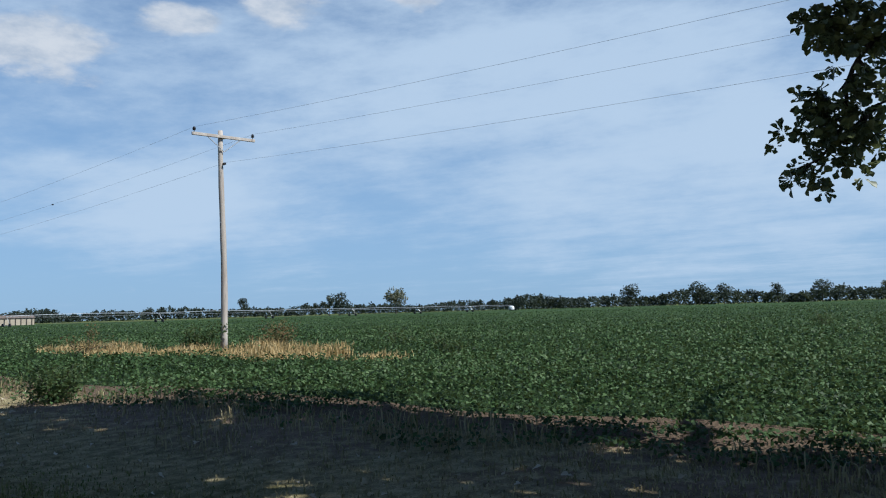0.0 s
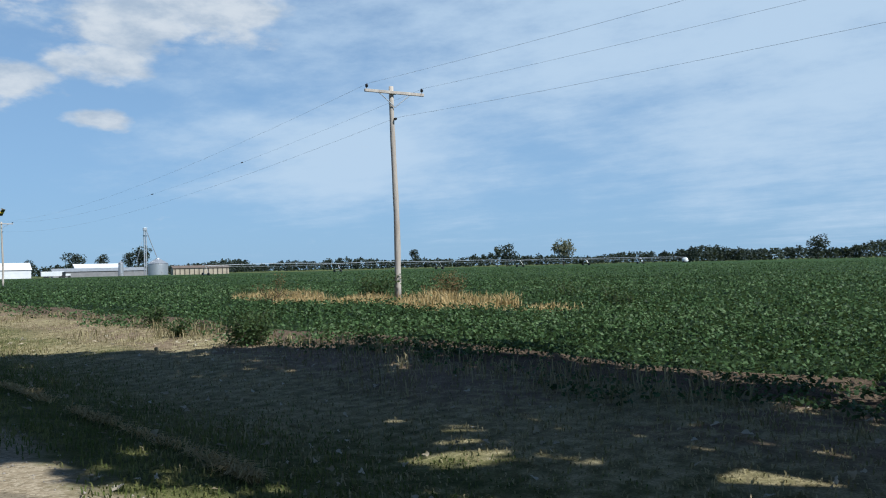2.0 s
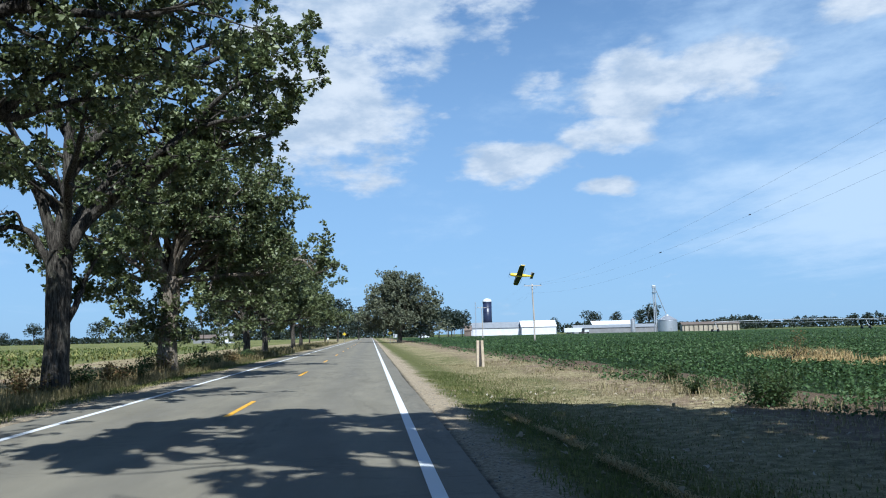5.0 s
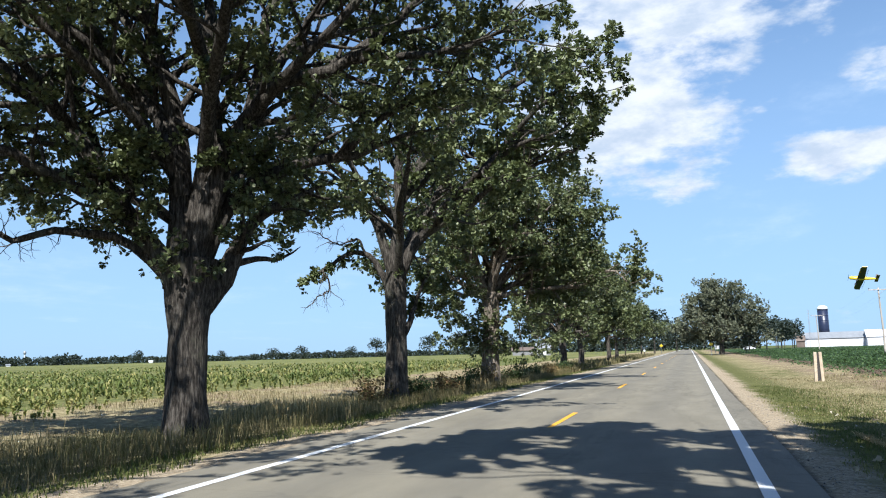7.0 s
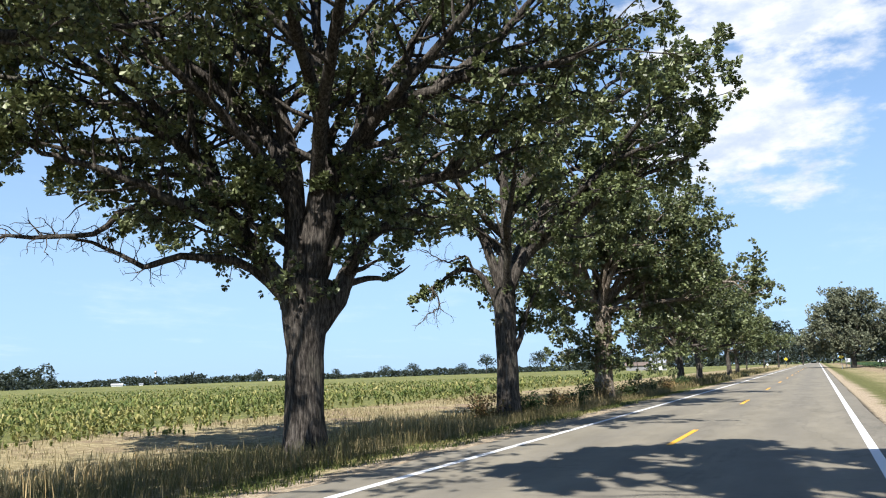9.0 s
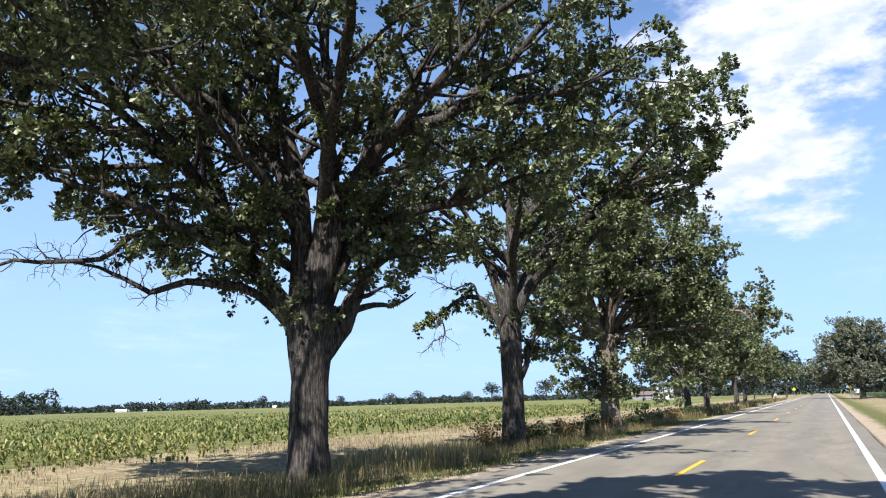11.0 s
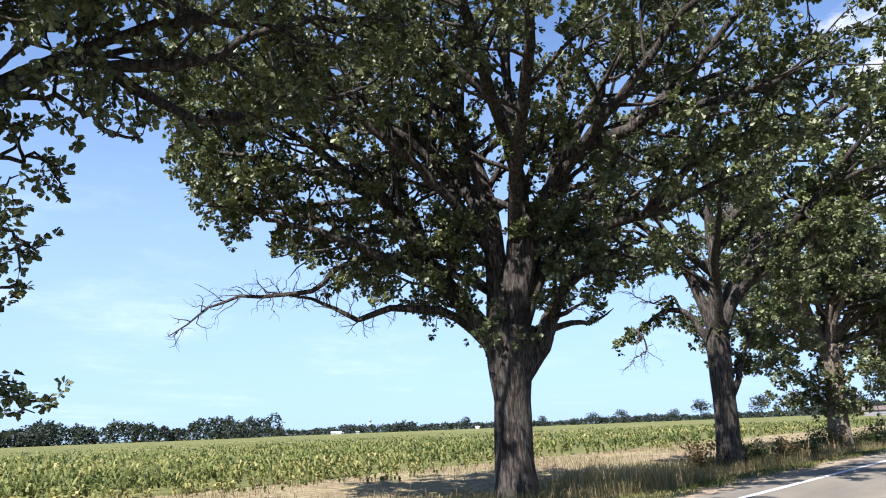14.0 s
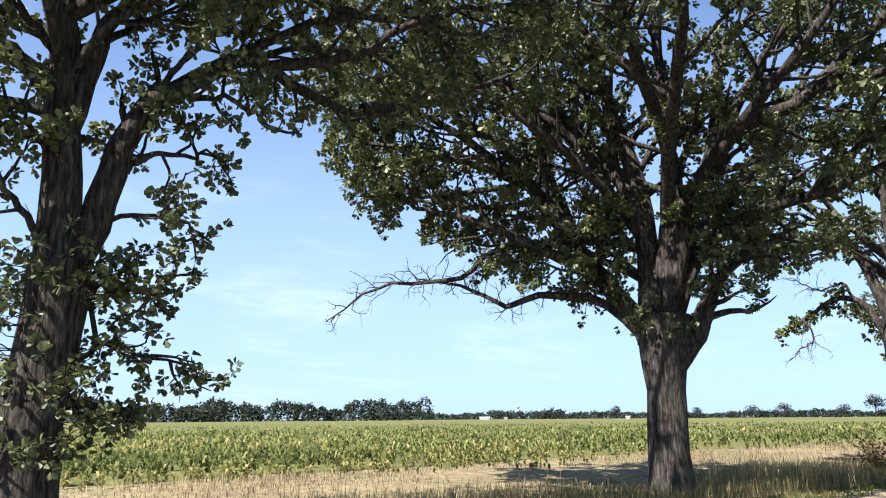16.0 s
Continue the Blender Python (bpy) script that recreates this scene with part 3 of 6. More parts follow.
            for h in range(max(2, round(full * thirds))):
                p3, d3 = at_line(s2, min(0.99, 0.5 + 0.5 * (h + rs.rand()) / (full * thirds)))
                d3 = d3 / np.linalg.norm(d3)
                s3 = wander(p3, d3 * 0.6 + rs.normal(0, 0.62, 3) + [0, 0, -0.08], twig_len * (0.32 + 0.68 * min(1.0, k2)) * rs.uniform(0.5, 1.2), 5, rs, 0.5, -0.25)
                if trim is not None and not trim(s3[-1]):
                    continue
                if fine:
                    twigs.add(s3[[0, 2, 5]], (0.012, 0.009, 0.004), 3)
                clothe(s3, int(full * per_twig * rs.uniform(0.6, 1.4)), clump)
    for _ in range(sprouts):
        p, d = at_line(tp, rs.uniform(sprout_from, 1.0))
        a = rs.uniform(0, 2 * math.pi)
        s3 = wander(p + np.array([math.cos(a), math.sin(a), 0]) * r1 * 0.9, (math.cos(a), math.sin(a), 0.3), rs.uniform(0.3, 0.7), 4, rs, 0.5)
        twigs.add(s3, np.linspace(0.01, 0.004, 5), 3)
        clothe(s3, 22, 0.1)
    tagged(put("twig", twigs.mesh("twig", wood or BARK), tree), kind="stuff")
    c, out = np.concatenate(leaves), np.concatenate(sprays)
    if near_leaf is None:
        put("crown", leaf_mesh("crown", c, leaf, rs, mat or OAK_LEAF, 0.35, lobed, out), tree)
    else:  # a bough close by carries its own true-sized leaves
        k = near_leaf(c)
        put("crown", leaf_mesh("crown", c[~k], leaf, rs, mat or OAK_LEAF, 0.35, lobed, out[~k]), tree)
        put("low_bough_leaves", leaf_mesh("low_bough_leaves", c[k], 0.125, rs, mat or OAK_LEAF, 0.35, True, out[k]), tree)
    return tree


def view_limbs(place, specs):
    """Limbs given across the view from the road (to the right, away, up), turned into the tree's own axes."""
    d = np.array(place[:2]) / np.linalg.norm(place[:2])
    right = np.array([d[1], -d[0]])
    out = []
    for pts, *rest in specs:
        out.append(([(*(right * a + d * b2), c) for a, b2, c in pts], *rest))
    return out


def spread_limbs(seed, n, base, reach, top, lean=0.0, r=0.14, low=0.1):
    """Limbs all round from the fork, the outer ones low and wide, the inner ones steep."""
    rs = np.random.RandomState(seed)
    out = []
    for i in range(n):
        a, f = i * 2.4 + rs.uniform(-0.35, 0.35), (i + 0.5) / n
        out_r = reach * (1.0 - 0.75 * f ** 1.5) * rs.uniform(0.85, 1.15)
        z1 = base + (top - base) * (low + (1 - low) * f ** 0.8) * rs.uniform(0.9, 1.08)
        b0 = base * rs.uniform(0.82, 1.0)
        out.append(([(0, 0, b0), (out_r * 0.35 * math.cos(a), out_r * 0.35 * math.sin(a), b0 + (z1 - b0) * 0.45), (out_r * 0.72 * math.cos(a + 0.12), out_r * 0.72 * math.sin(a + 0.12), b0 + (z1 - b0) * 0.8), (out_r * math.cos(a + lean), out_r * math.sin(a + lean), z1)], r * rs.uniform(0.75, 1.2)))
    return out


OAKS = "old oaks along the road"
T1 = (-10.0, 14.2, -0.18)
T1_BOUGHS = [  # the low dead limbs, then the great stems across the view
    ([(-0.45, 0, 3.4), (-1.19, 0, 4.13), (-1.98, 0, 4.28), (-2.6, 0, 4.29), (-3.25, 0, 4.13), (-3.89, 0, 4.44), (-4.55, 0, 4.58), (-5.36, 0, 4.68)], 0.10, 0.4),
    ([(-0.12, 0, 5.09), (-1.18, 0, 5.48), (-2.41, -0.2, 5.43), (-3.55, -0.3, 5.25), (-4.07, -0.3, 4.87), (-4.73, -0.3, 4.8), (-5.81, -0.3, 4.7), (-6.64, -0.3, 4.44), (-7.63, -0.3, 4.05)], 0.085),
    ([(0.0, 0, 2.45), (-0.18, 0, 3.05), (-0.42, 0, 3.58), (-0.94, 0, 4.3), (-1.6, 0.3, 5.25), (-2.22, 0.5, 6.27), (-2.87, 0.6, 7.18), (-3.54, 0.6, 7.74), (-4.66, 0.6, 8.65), (-6.11, 0.5, 9.38), (-7.3, 0.4, 9.33)], 0.26),
    ([(-0.14, 0, 4.72), (-0.32, 0, 5.74), (-0.58, 0.3, 6.75), (-1.25, 0.5, 7.55), (-2.16, 0.8, 8.89), (-3.42, 1, 10.33), (-5.1, 1.2, 11.93)], 0.2),
    ([(-0.12, 0, 3.0), (-0.16, 0.1, 4.87), (-0.26, 0.2, 6.43), (-0.6, 0.3, 8.03), (-1.01, 0.4, 9.74), (-1.74, 0.5, 11.67), (-2.38, 0.6, 13.72)], 0.28),
]
T1_BOUGHS += [
    ([(0.03, 0, 3.0), (0.2, -0.1, 4.93), (0.43, -0.2, 6.39), (0.38, -0.3, 7.77), (0.24, -0.3, 9.25), (0.25, -0.2, 10.97), (0.52, 0, 13.38)], 0.23),
    ([(0.1, -0.1, 2.9), (0.46, -0.2, 5.02), (0.73, -0.3, 6.02), (1.28, -0.4, 6.76), (1.76, -0.6, 7.49), (2.73, -0.9, 7.76), (3.45, -1.2, 8.12), (4.28, -1.5, 8.43), (5.16, -1.8, 8.83)], 0.27),
    ([(1.2, -0.3, 6.67), (1.48, 0, 8.16), (1.71, 0.3, 9.6), (2.2, 0.5, 10.4), (2.75, 0.8, 11.41), (3.34, 1, 12.9)], 0.13),
    ([(1.65, -0.5, 7.44), (1.97, -0.7, 8.21), (2.5, -1, 8.89), (3.02, -1.3, 9.73), (3.45, -1.5, 10.74)], 0.12),
    ([(0.3, 0, 3.7), (0.73, 0, 4.73), (1.32, 0.1, 5.39), (2.08, 0.2, 5.86), (3.07, 0.2, 6.21), (3.96, 0.2, 6.42), (4.68, 0.1, 6.59), (5.53, 0, 6.84)], 0.19),
    ([(0.25, 0, 2.6), (0.55, 0, 3.08), (0.83, 0, 3.62), (1.1, 0.1, 4.12), (1.45, 0.3, 4.66), (2.05, 0.6, 5.25), (2.91, 1, 5.74)], 0.27, 0.8),
]
T1_BOUGHS += [  # leafy shoots round the fork
    ([(-0.2, 0.1, 4.4), (-0.6, -0.3, 4.9), (-1.1, -0.5, 5.2), (-1.5, -0.6, 5.6)], 0.05, 0.3),
    ([(-0.3, 0.1, 5.4), (-0.8, -0.3, 5.9), (-1.3, -0.5, 6.3)], 0.05, 0.3),
    ([(-0.9, 0.0, 4.3), (-1.0, -0.4, 4.9), (-1.3, -0.5, 5.5)], 0.04, 0.26),
    ([(0.5, 0.0, 4.8), (0.9, -0.4, 5.6), (1.3, -0.6, 6.2)], 0.05, 0.3),
    ([(1.2, 0.0, 4.4), (1.5, -0.4, 4.9), (1.9, -0.5, 5.2)], 0.04, 0.26),
    ([(-0.8, 0.0, 4.1), (-1.1, -0.2, 4.2), (-1.5, -0.3, 4.5)], 0.03, 0.16),
]
T1_BOUGHS += [  # boughs that fill the crown towards the road and towards the field
    ([(-1.2, 0.2, 4.7), (-2.3, -0.3, 5.2), (-3.4, -0.7, 5.8), (-4.8, -0.8, 6.3), (-5.8, -0.8, 6.6)], 0.12),
    ([(-1.6, 0.3, 5.25), (-2.0, 1.4, 6.4), (-2.8, 2.8, 8.2), (-3.4, 4.4, 9.6)], 0.12),
    ([(-2.9, 0.6, 7.2), (-4.4, -0.2, 7.6), (-6.0, -0.6, 8.0), (-7.2, -0.6, 7.9)], 0.09),
    ([(-0.3, 0.1, 5.6), (-1.0, 1.6, 7.0), (-1.8, 3.2, 9.0), (-2.6, 4.8, 10.8)], 0.14),
    ([(0.4, 0.2, 4.4), (0.9, 1.6, 5.2), (1.6, 3.2, 5.9), (2.3, 4.6, 6.3)], 0.10),
]
T1_BOUGHS += [
    ([(0.3, -0.2, 5.6), (0.4, -1.8, 7.2), (0.7, -3.6, 8.8), (0.9, -5.2, 9.8), (1.0, -6.4, 10.4)], 0.15),
    ([(-0.3, 0.1, 5.9), (-1.6, -1.2, 7.0), (-3.2, -2.6, 8.4), (-4.6, -3.8, 9.6)], 0.13),
    ([(0.5, 0.1, 5.2), (1.5, 1.7, 6.4), (2.8, 3.4, 8.0), (4.0, 5.2, 9.6)], 0.13),
    ([(1.3, -0.4, 6.8), (2.2, -1.8, 7.8), (3.6, -2.9, 9.2), (5.0, -3.6, 10.4)], 0.13),
    ([(2.7, -0.9, 7.8), (4.2, -0.6, 9.0), (5.4, -0.8, 10.2), (6.4, -1.2, 10.9)], 0.12),
    ([(0.3, -0.2, 6.8), (-0.2, -2.6, 8.8), (-0.8, -4.6, 10.6), (-1.0, -6.0, 11.2)], 0.14),
]
T1_BOUGHS += [
    ([(1.5, 0.0, 8.2), (2.8, 1.4, 9.4), (4.6, 2.4, 10.6), (6.2, 3.0, 11.2)], 0.13),
    ([(-0.6, 0.3, 8.0), (-1.8, 1.4, 9.8), (-3.6, 2.2, 11.2)], 0.13),
    ([(0.3, -0.3, 8.4), (-1.2, -1.0, 10.0), (-2.8, -1.4, 11.6)], 0.13),
    ([(-0.5, 0.2, 4.6), (-1.3, 2.0, 5.5), (-2.3, 4.0, 6.2), (-3.4, 5.6, 7.0)], 0.1),
    ([(3.4, -1.2, 8.1), (4.6, -1.8, 8.0), (5.8, -2.2, 8.2), (6.8, -2.4, 8.6)], 0.09),
    ([(3.1, 0.2, 6.2), (4.2, -0.6, 7.0), (5.4, -1.0, 7.6), (6.6, -1.2, 8.0)], 0.08),
    ([(-0.8, 0.4, 9.0), (-2.6, -0.6, 10.4), (-4.6, -1.2, 11.0), (-6.2, -1.4, 10.8)], 0.1),
    ([(-3.4, 0.6, 7.7), (-4.4, 1.6, 8.2), (-5.8, 2.4, 8.6), (-7.0, 2.6, 8.6)], 0.08),
    ([(-2.2, 0.5, 6.3), (-3.6, 0.2, 6.5), (-5.2, -0.2, 6.6), (-6.8, -0.4, 7.0)], 0.07, 0.6),
    ([(-2.9, 0.6, 7.2), (-4.4, 1.0, 7.1), (-5.8, 1.2, 7.2), (-7.2, 1.2, 7.5)], 0.07, 0.6),
    ([(-1.6, 0.3, 5.3), (-2.8, 0.6, 5.6), (-4.0, 0.8, 5.7), (-4.9, 0.8, 5.8)], 0.05, 0.45),
    ([(-1.0, 0.0, 4.4), (-1.6, -0.3, 4.7), (-2.4, -0.4, 4.9), (-3.2, -0.4, 5.0)], 0.04, 0.3),
    ([(-3.4, 1.0, 10.3), (-5.0, 0.4, 10.2), (-6.6, 0.0, 9.8), (-8.0, -0.2, 9.4)], 0.1),
    ([(-2.2, 0.5, 6.3), (-3.4, -0.8, 7.8), (-5.0, -1.4, 9.0), (-6.6, -1.6, 9.8)], 0.1),
    ([(-1.25, 0.5, 7.5), (-2.6, -0.4, 8.6), (-4.2, -0.8, 9.8), (-5.4, -1.0, 10.6)], 0.1),
]


def t1_crown(p):
    """The crown's underside climbs away from the trunk on the dead limbs' side."""
    a = 0.818 * p[0] + 0.576 * p[1]
    ragged_by = 0.5 * math.sin(2.3 * p[0] + 1.1 * p[1]) * math.sin(1.9 * p[1] - 0.7 * p[0] + p[2])
    return p[2] > 3.9 + ragged_by + 0.42 * max(0.0, -a - 1.7) + 0.5 * max(0.0, -a - 5.6)


oak(T1, 11, (0.53, 0.385, view_limbs(T1, [([(0, 0, 0), (0.0, 0.0, 1.2), (0.03, 0.0, 2.4), (0.07, 0, 3.75)], 1)])[0][0]),
    view_limbs(T1, T1_BOUGHS), "huge spreading oak with rough dark bark and a low dead limb", leaf=0.123, per_twig=46, seconds=14, thirds=5, bare=(0, 1), sprouts=14, sprout_from=0.9, clump=0.08, lobed="waisted", whorl=8, group=OAKS, flare=0.5, sway=0.1, trim=t1_crown, inner=0.32, twig_len=0.58)

T0 = (-9.6, 2.0, -0.18)
T0_BOUGHS = [
    ([(0.27, 0, 3.2), (0.23, 0, 4.15), (0.18, 0, 5.17), (0.14, 0, 5.87), (0.06, 0, 6.58), (-0.05, 0, 7.69), (0.1, 0.2, 10.0), (0.3, 0.2, 13.5)], 0.24, 0.8),
    ([(0.34, 0, 2.8), (0.58, 0, 3.72), (0.72, 0, 4.32), (0.85, 0, 4.85), (1.1, 0, 5.41), (1.46, 0, 5.76), (2.22, 0, 6.26), (2.59, 0, 6.23), (3.11, 0, 5.98), (3.89, 0, 5.91), (4.6, 0, 5.95)], 0.19, 0.3),
    ([(0.12, 0, 5.3), (-0.17, 0, 5.63), (-0.53, 0, 5.85), (-0.99, 0, 6.03), (-2.4, 0.2, 6.6), (-4.0, 0.4, 7.4)], 0.11, 0.5),
    ([(0.2, 0, 5.0), (0.44, 0, 5.87), (0.57, 0, 6.3), (0.83, 0, 6.67), (1.22, 0, 7.37), (2.0, 0.3, 8.8), (3.0, 0.6, 10.2)], 0.12, 0.5),
    ([(0.3, 0, 1.95), (0.58, 0, 2.31), (0.86, 0, 2.5), (1.23, 0, 2.39), (1.74, 0, 2.27), (2.04, 0, 2.01)], 0.028, 0.22),
]
T0_BOUGHS += [
    ([(0.38, 0, 2.75), (0.68, 0, 3.2), (1.11, 0, 3.17), (1.51, 0, 2.89)], 0.026, 0.24),
    ([(0.6, 0, 3.75), (0.93, 0, 4.0), (1.43, 0, 4.05), (1.77, 0, 3.91), (1.78, 0, 3.28)], 0.03, 0.22),
    ([(0.74, 0, 4.4), (1.13, 0, 4.76), (1.58, 0, 4.9), (2.06, 0, 4.98)], 0.04, 0.3),
    ([(1.3, 0, 5.6), (1.7, -0.4, 5.5), (2.2, -0.7, 5.3), (2.5, -0.8, 5.0)], 0.04, 0.3),
    ([(0.3, 0, 1.75), (0.6, -0.1, 1.9), (0.9, -0.1, 1.75), (1.2, -0.2, 1.65)], 0.022, 0.13),
]
T0_BOUGHS += [  # the crown overhead
    ([(0.1, 0, 6.9), (0.2, -1.6, 8.2), (0.1, -3.6, 9.4), (0.0, -5.4, 10.2)], 0.11),
    ([(0.0, 0.0, 7.4), (-1.2, -1.2, 9.0), (-2.8, -2.4, 11.0), (-4.0, -3.2, 12.4)], 0.12),
    ([(0.1, 0.1, 7.0), (1.6, 0.8, 8.4), (3.4, 1.4, 9.6), (5.6, 1.6, 10.6)], 0.11),
    ([(0.1, 0.1, 6.4), (1.6, -0.6, 7.4), (3.4, -1.0, 8.0), (5.4, -1.4, 8.2), (7.0, -1.6, 8.0)], 0.10, 0.6),
    ([(2.2, 0.0, 6.26), (3.0, -0.4, 6.8), (4.2, -0.8, 7.0), (5.4, -1.0, 6.9)], 0.06, 0.45),
    ([(1.5, 0.0, 5.8), (2.4, 0.6, 6.6), (3.8, 1.0, 7.2), (5.4, 1.2, 7.2)], 0.06, 0.5),
]
T0_BOUGHS += [
    ([(0.1, 0.0, 7.5), (0.9, 1.6, 9.6), (1.6, 3.2, 11.6)], 0.12),
    ([(0.1, 0.0, 6.6), (2.0, 0.2, 7.8), (4.4, 0.4, 8.6), (6.6, 0.6, 8.8), (8.2, 0.6, 8.6)], 0.12, 0.8),
    ([(0.1, 0.0, 7.2), (2.0, -1.2, 8.8), (4.4, -2.2, 9.8), (6.6, -2.6, 10.0)], 0.12, 0.8),
    ([(3.9, 0.0, 5.91), (5.0, 0.3, 6.3), (6.2, 0.4, 6.9), (7.2, 0.4, 7.3)], 0.06, 0.5),
    ([(0.1, 0.0, 7.8), (2.2, 1.0, 9.6), (4.8, 1.8, 10.6), (7.2, 2.2, 11.0)], 0.12),
    ([(2.6, 0.0, 6.23), (3.6, -0.3, 6.5), (5.0, -0.6, 7.4), (6.6, -0.8, 7.8)], 0.07, 0.6),
    ([(0.1, 0.0, 6.9), (1.8, 0.8, 7.8), (4.0, 1.4, 8.2), (6.0, 1.8, 8.4), (7.6, 2.0, 8.6)], 0.1, 0.8),
    ([(0.1, 0.0, 8.5), (-0.6, 1.6, 11.0), (-1.2, 3.0, 13.0)], 0.12),
    ([(0.0, 0.0, 6.0), (-1.0, 0.9, 6.8), (-2.4, 1.8, 7.8)], 0.09, 0.6),
    ([(0.0, 0.0, 7.0), (-1.4, 0.3, 8.2), (-3.2, 0.6, 9.2), (-5.0, 0.8, 9.8)], 0.13),
    ([(0.0, 0.0, 6.6), (-1.2, -0.8, 7.6), (-2.8, -1.6, 8.4), (-4.4, -2.2, 9.0)], 0.11),
    ([(0.0, 0.0, 7.4), (-1.2, 1.2, 8.8), (-2.8, 2.4, 9.8)], 0.11),
    ([(0.1, 0.0, 7.2), (1.2, -1.8, 8.4), (2.6, -3.6, 9.2), (4.0, -5.0, 9.6)], 0.12),
    ([(0.1, 0.0, 6.8), (1.0, -1.6, 7.8), (2.2, -3.2, 8.6), (3.4, -4.4, 8.9)], 0.12),
    ([(0.1, 0.0, 7.0), (2.0, -1.4, 8.4), (4.2, -2.8, 9.2), (6.0, -3.8, 9.6)], 0.12),
    ([(0.2, 0.0, 5.6), (0.6, -0.5, 6.2), (1.2, -0.8, 6.6), (2.0, -1.0, 6.7)], 0.05, 0.5),
    ([(0.15, 0.0, 5.8), (-0.4, -0.4, 6.2), (-1.0, -0.6, 6.3)], 0.05, 0.4),
    ([(1.1, 0.0, 5.4), (1.6, -0.3, 6.2), (2.4, -0.5, 6.6)], 0.04, 0.4),
    ([(0.25, 0.0, 3.4), (-0.2, -0.3, 4.0), (-0.6, -0.4, 4.4), (-1.0, -0.5, 4.3)], 0.04, 0.3),
    ([(0.22, 0.0, 4.2), (-0.1, -0.3, 4.8), (-0.6, -0.5, 5.0)], 0.04, 0.3),
]


def t0_crown(p):
    a = 0.204 * p[0] + 0.979 * p[1]
    return p[2] > (1.5 if a < 2.15 else 5.05 if a < 3.0 else 5.5) and not (0.3 < a < 0.6 and 4.3 < p[2] < 5.7)


oak(T0, 23, (0.52, 0.32, view_limbs(T0, [([(0.02, 0, 0), (0.11, 0, 0.87), (0.14, 0, 1.52), (0.22, 0, 2.23), (0.3, 0, 3.05), (0.3, 0, 3.4)], 1)])[0][0]),
    view_limbs(T0, T0_BOUGHS), "tall leaning oak with dark furrowed bark and hanging leafy boughs", leaf=0.098, per_twig=40, seconds=10, thirds=5, sprouts=150, sprout_from=0.3, clump=0.07, lobed="waisted", group=OAKS, flare=0.05, sway=0.05, trim=t0_crown, twig_len=0.55)

T2 = (-10.0, 26.4, -0.18)
T2_BOUGHS = [
    ([(-0.2, 0, 4.0), (-0.74, 0, 5.06), (-1.34, 0, 5.25), (-2.07, 0, 5.02), (-2.8, 0, 4.44), (-3.52, 0, 4.17)], 0.11, 0.12),
    ([(-0.05, 0, 4.4), (-0.57, 0, 6.3), (-1.06, 0, 7.0), (-2.09, 0, 7.2), (-3.13, 0, 6.94), (-3.9, 0, 6.4)], 0.17, 0.5),
    ([(0.03, 0, 4.2), (0.18, 0, 7.18), (0.19, 0.2, 9.36), (0.5, 0.3, 11.4), (0.6, 0.2, 13.6)], 0.2),
    ([(0.1, 0, 4.3), (0.8, -0.1, 5.69), (1.74, -0.3, 6.43), (2.54, -0.5, 6.79), (3.75, -0.8, 7.64), (4.94, -1, 8.34), (6.12, -1.2, 9.02)], 0.2),
    ([(0.3, 0, 5.2), (1.51, 0, 7.32), (2.08, 0, 8.34), (3.14, 0, 8.91), (4.18, 0, 9.28), (5.46, 0, 10.05)], 0.13),
]
T2_BOUGHS += [
    ([(0.2, 0, 2.2), (0.65, 0, 3.1), (0.92, 0, 3.9), (1.3, -0.1, 5.0)], 0.11, 0.5),
    ([(0.1, -0.1, 4.3), (0.2, -1.6, 6.0), (0.4, -3.4, 7.4), (0.6, -4.8, 8.4)], 0.15),
    ([(0.1, 0.1, 4.3), (0.6, 1.8, 6.0), (1.2, 3.8, 7.4), (1.6, 5.2, 8.2)], 0.15),
    ([(0.2, 0, 7.0), (1.4, 1.0, 8.6), (2.8, 1.6, 10.4)], 0.13),
    ([(0.1, 0, 6.4), (-1.4, -1.0, 8.0), (-2.6, -1.6, 9.8)], 0.13),
    ([(0.2, 0.2, 7.4), (2.0, 0.0, 9.8), (3.8, -0.3, 11.4), (5.2, -0.5, 12.2)], 0.14),
]
T2_BOUGHS += [
    ([(0.2, 0.2, 9.0), (1.4, 0.5, 11.4), (3.0, 0.4, 13.0)], 0.12),
    ([(-2.0, 0.0, 5.05), (-2.5, -0.1, 4.7), (-2.3, -0.1, 4.1), (-2.9, -0.1, 3.7)], 0.035),
    ([(-1.1, 0.0, 5.2), (-1.3, -0.2, 5.8), (-2.0, -0.3, 5.6), (-2.7, -0.3, 6.0)], 0.04),
    ([(0.18, 0.0, 8.4), (-1.2, 0.4, 10.0), (-2.4, 0.4, 11.6)], 0.12),
    ([(0.15, 0.0, 6.0), (-1.6, 0.8, 7.8), (-3.4, 1.0, 8.8)], 0.12),
    ([(0.8, -0.1, 5.7), (2.4, -1.2, 7.4), (4.4, -2.4, 8.6), (6.2, -3.2, 9.2)], 0.13),
    ([(1.7, -0.3, 6.4), (3.4, -1.6, 8.2), (5.2, -3.4, 9.8), (6.2, -4.4, 10.4)], 0.12),
    ([(0.2, 0.2, 7.4), (2.4, -0.8, 9.6), (4.6, -2.0, 11.0), (6.2, -2.6, 11.6)], 0.13),
    ([(3.75, -0.8, 7.6), (5.2, -0.6, 8.3), (6.6, -0.8, 8.8), (7.4, -1.0, 9.2)], 0.08, 0.8),
]
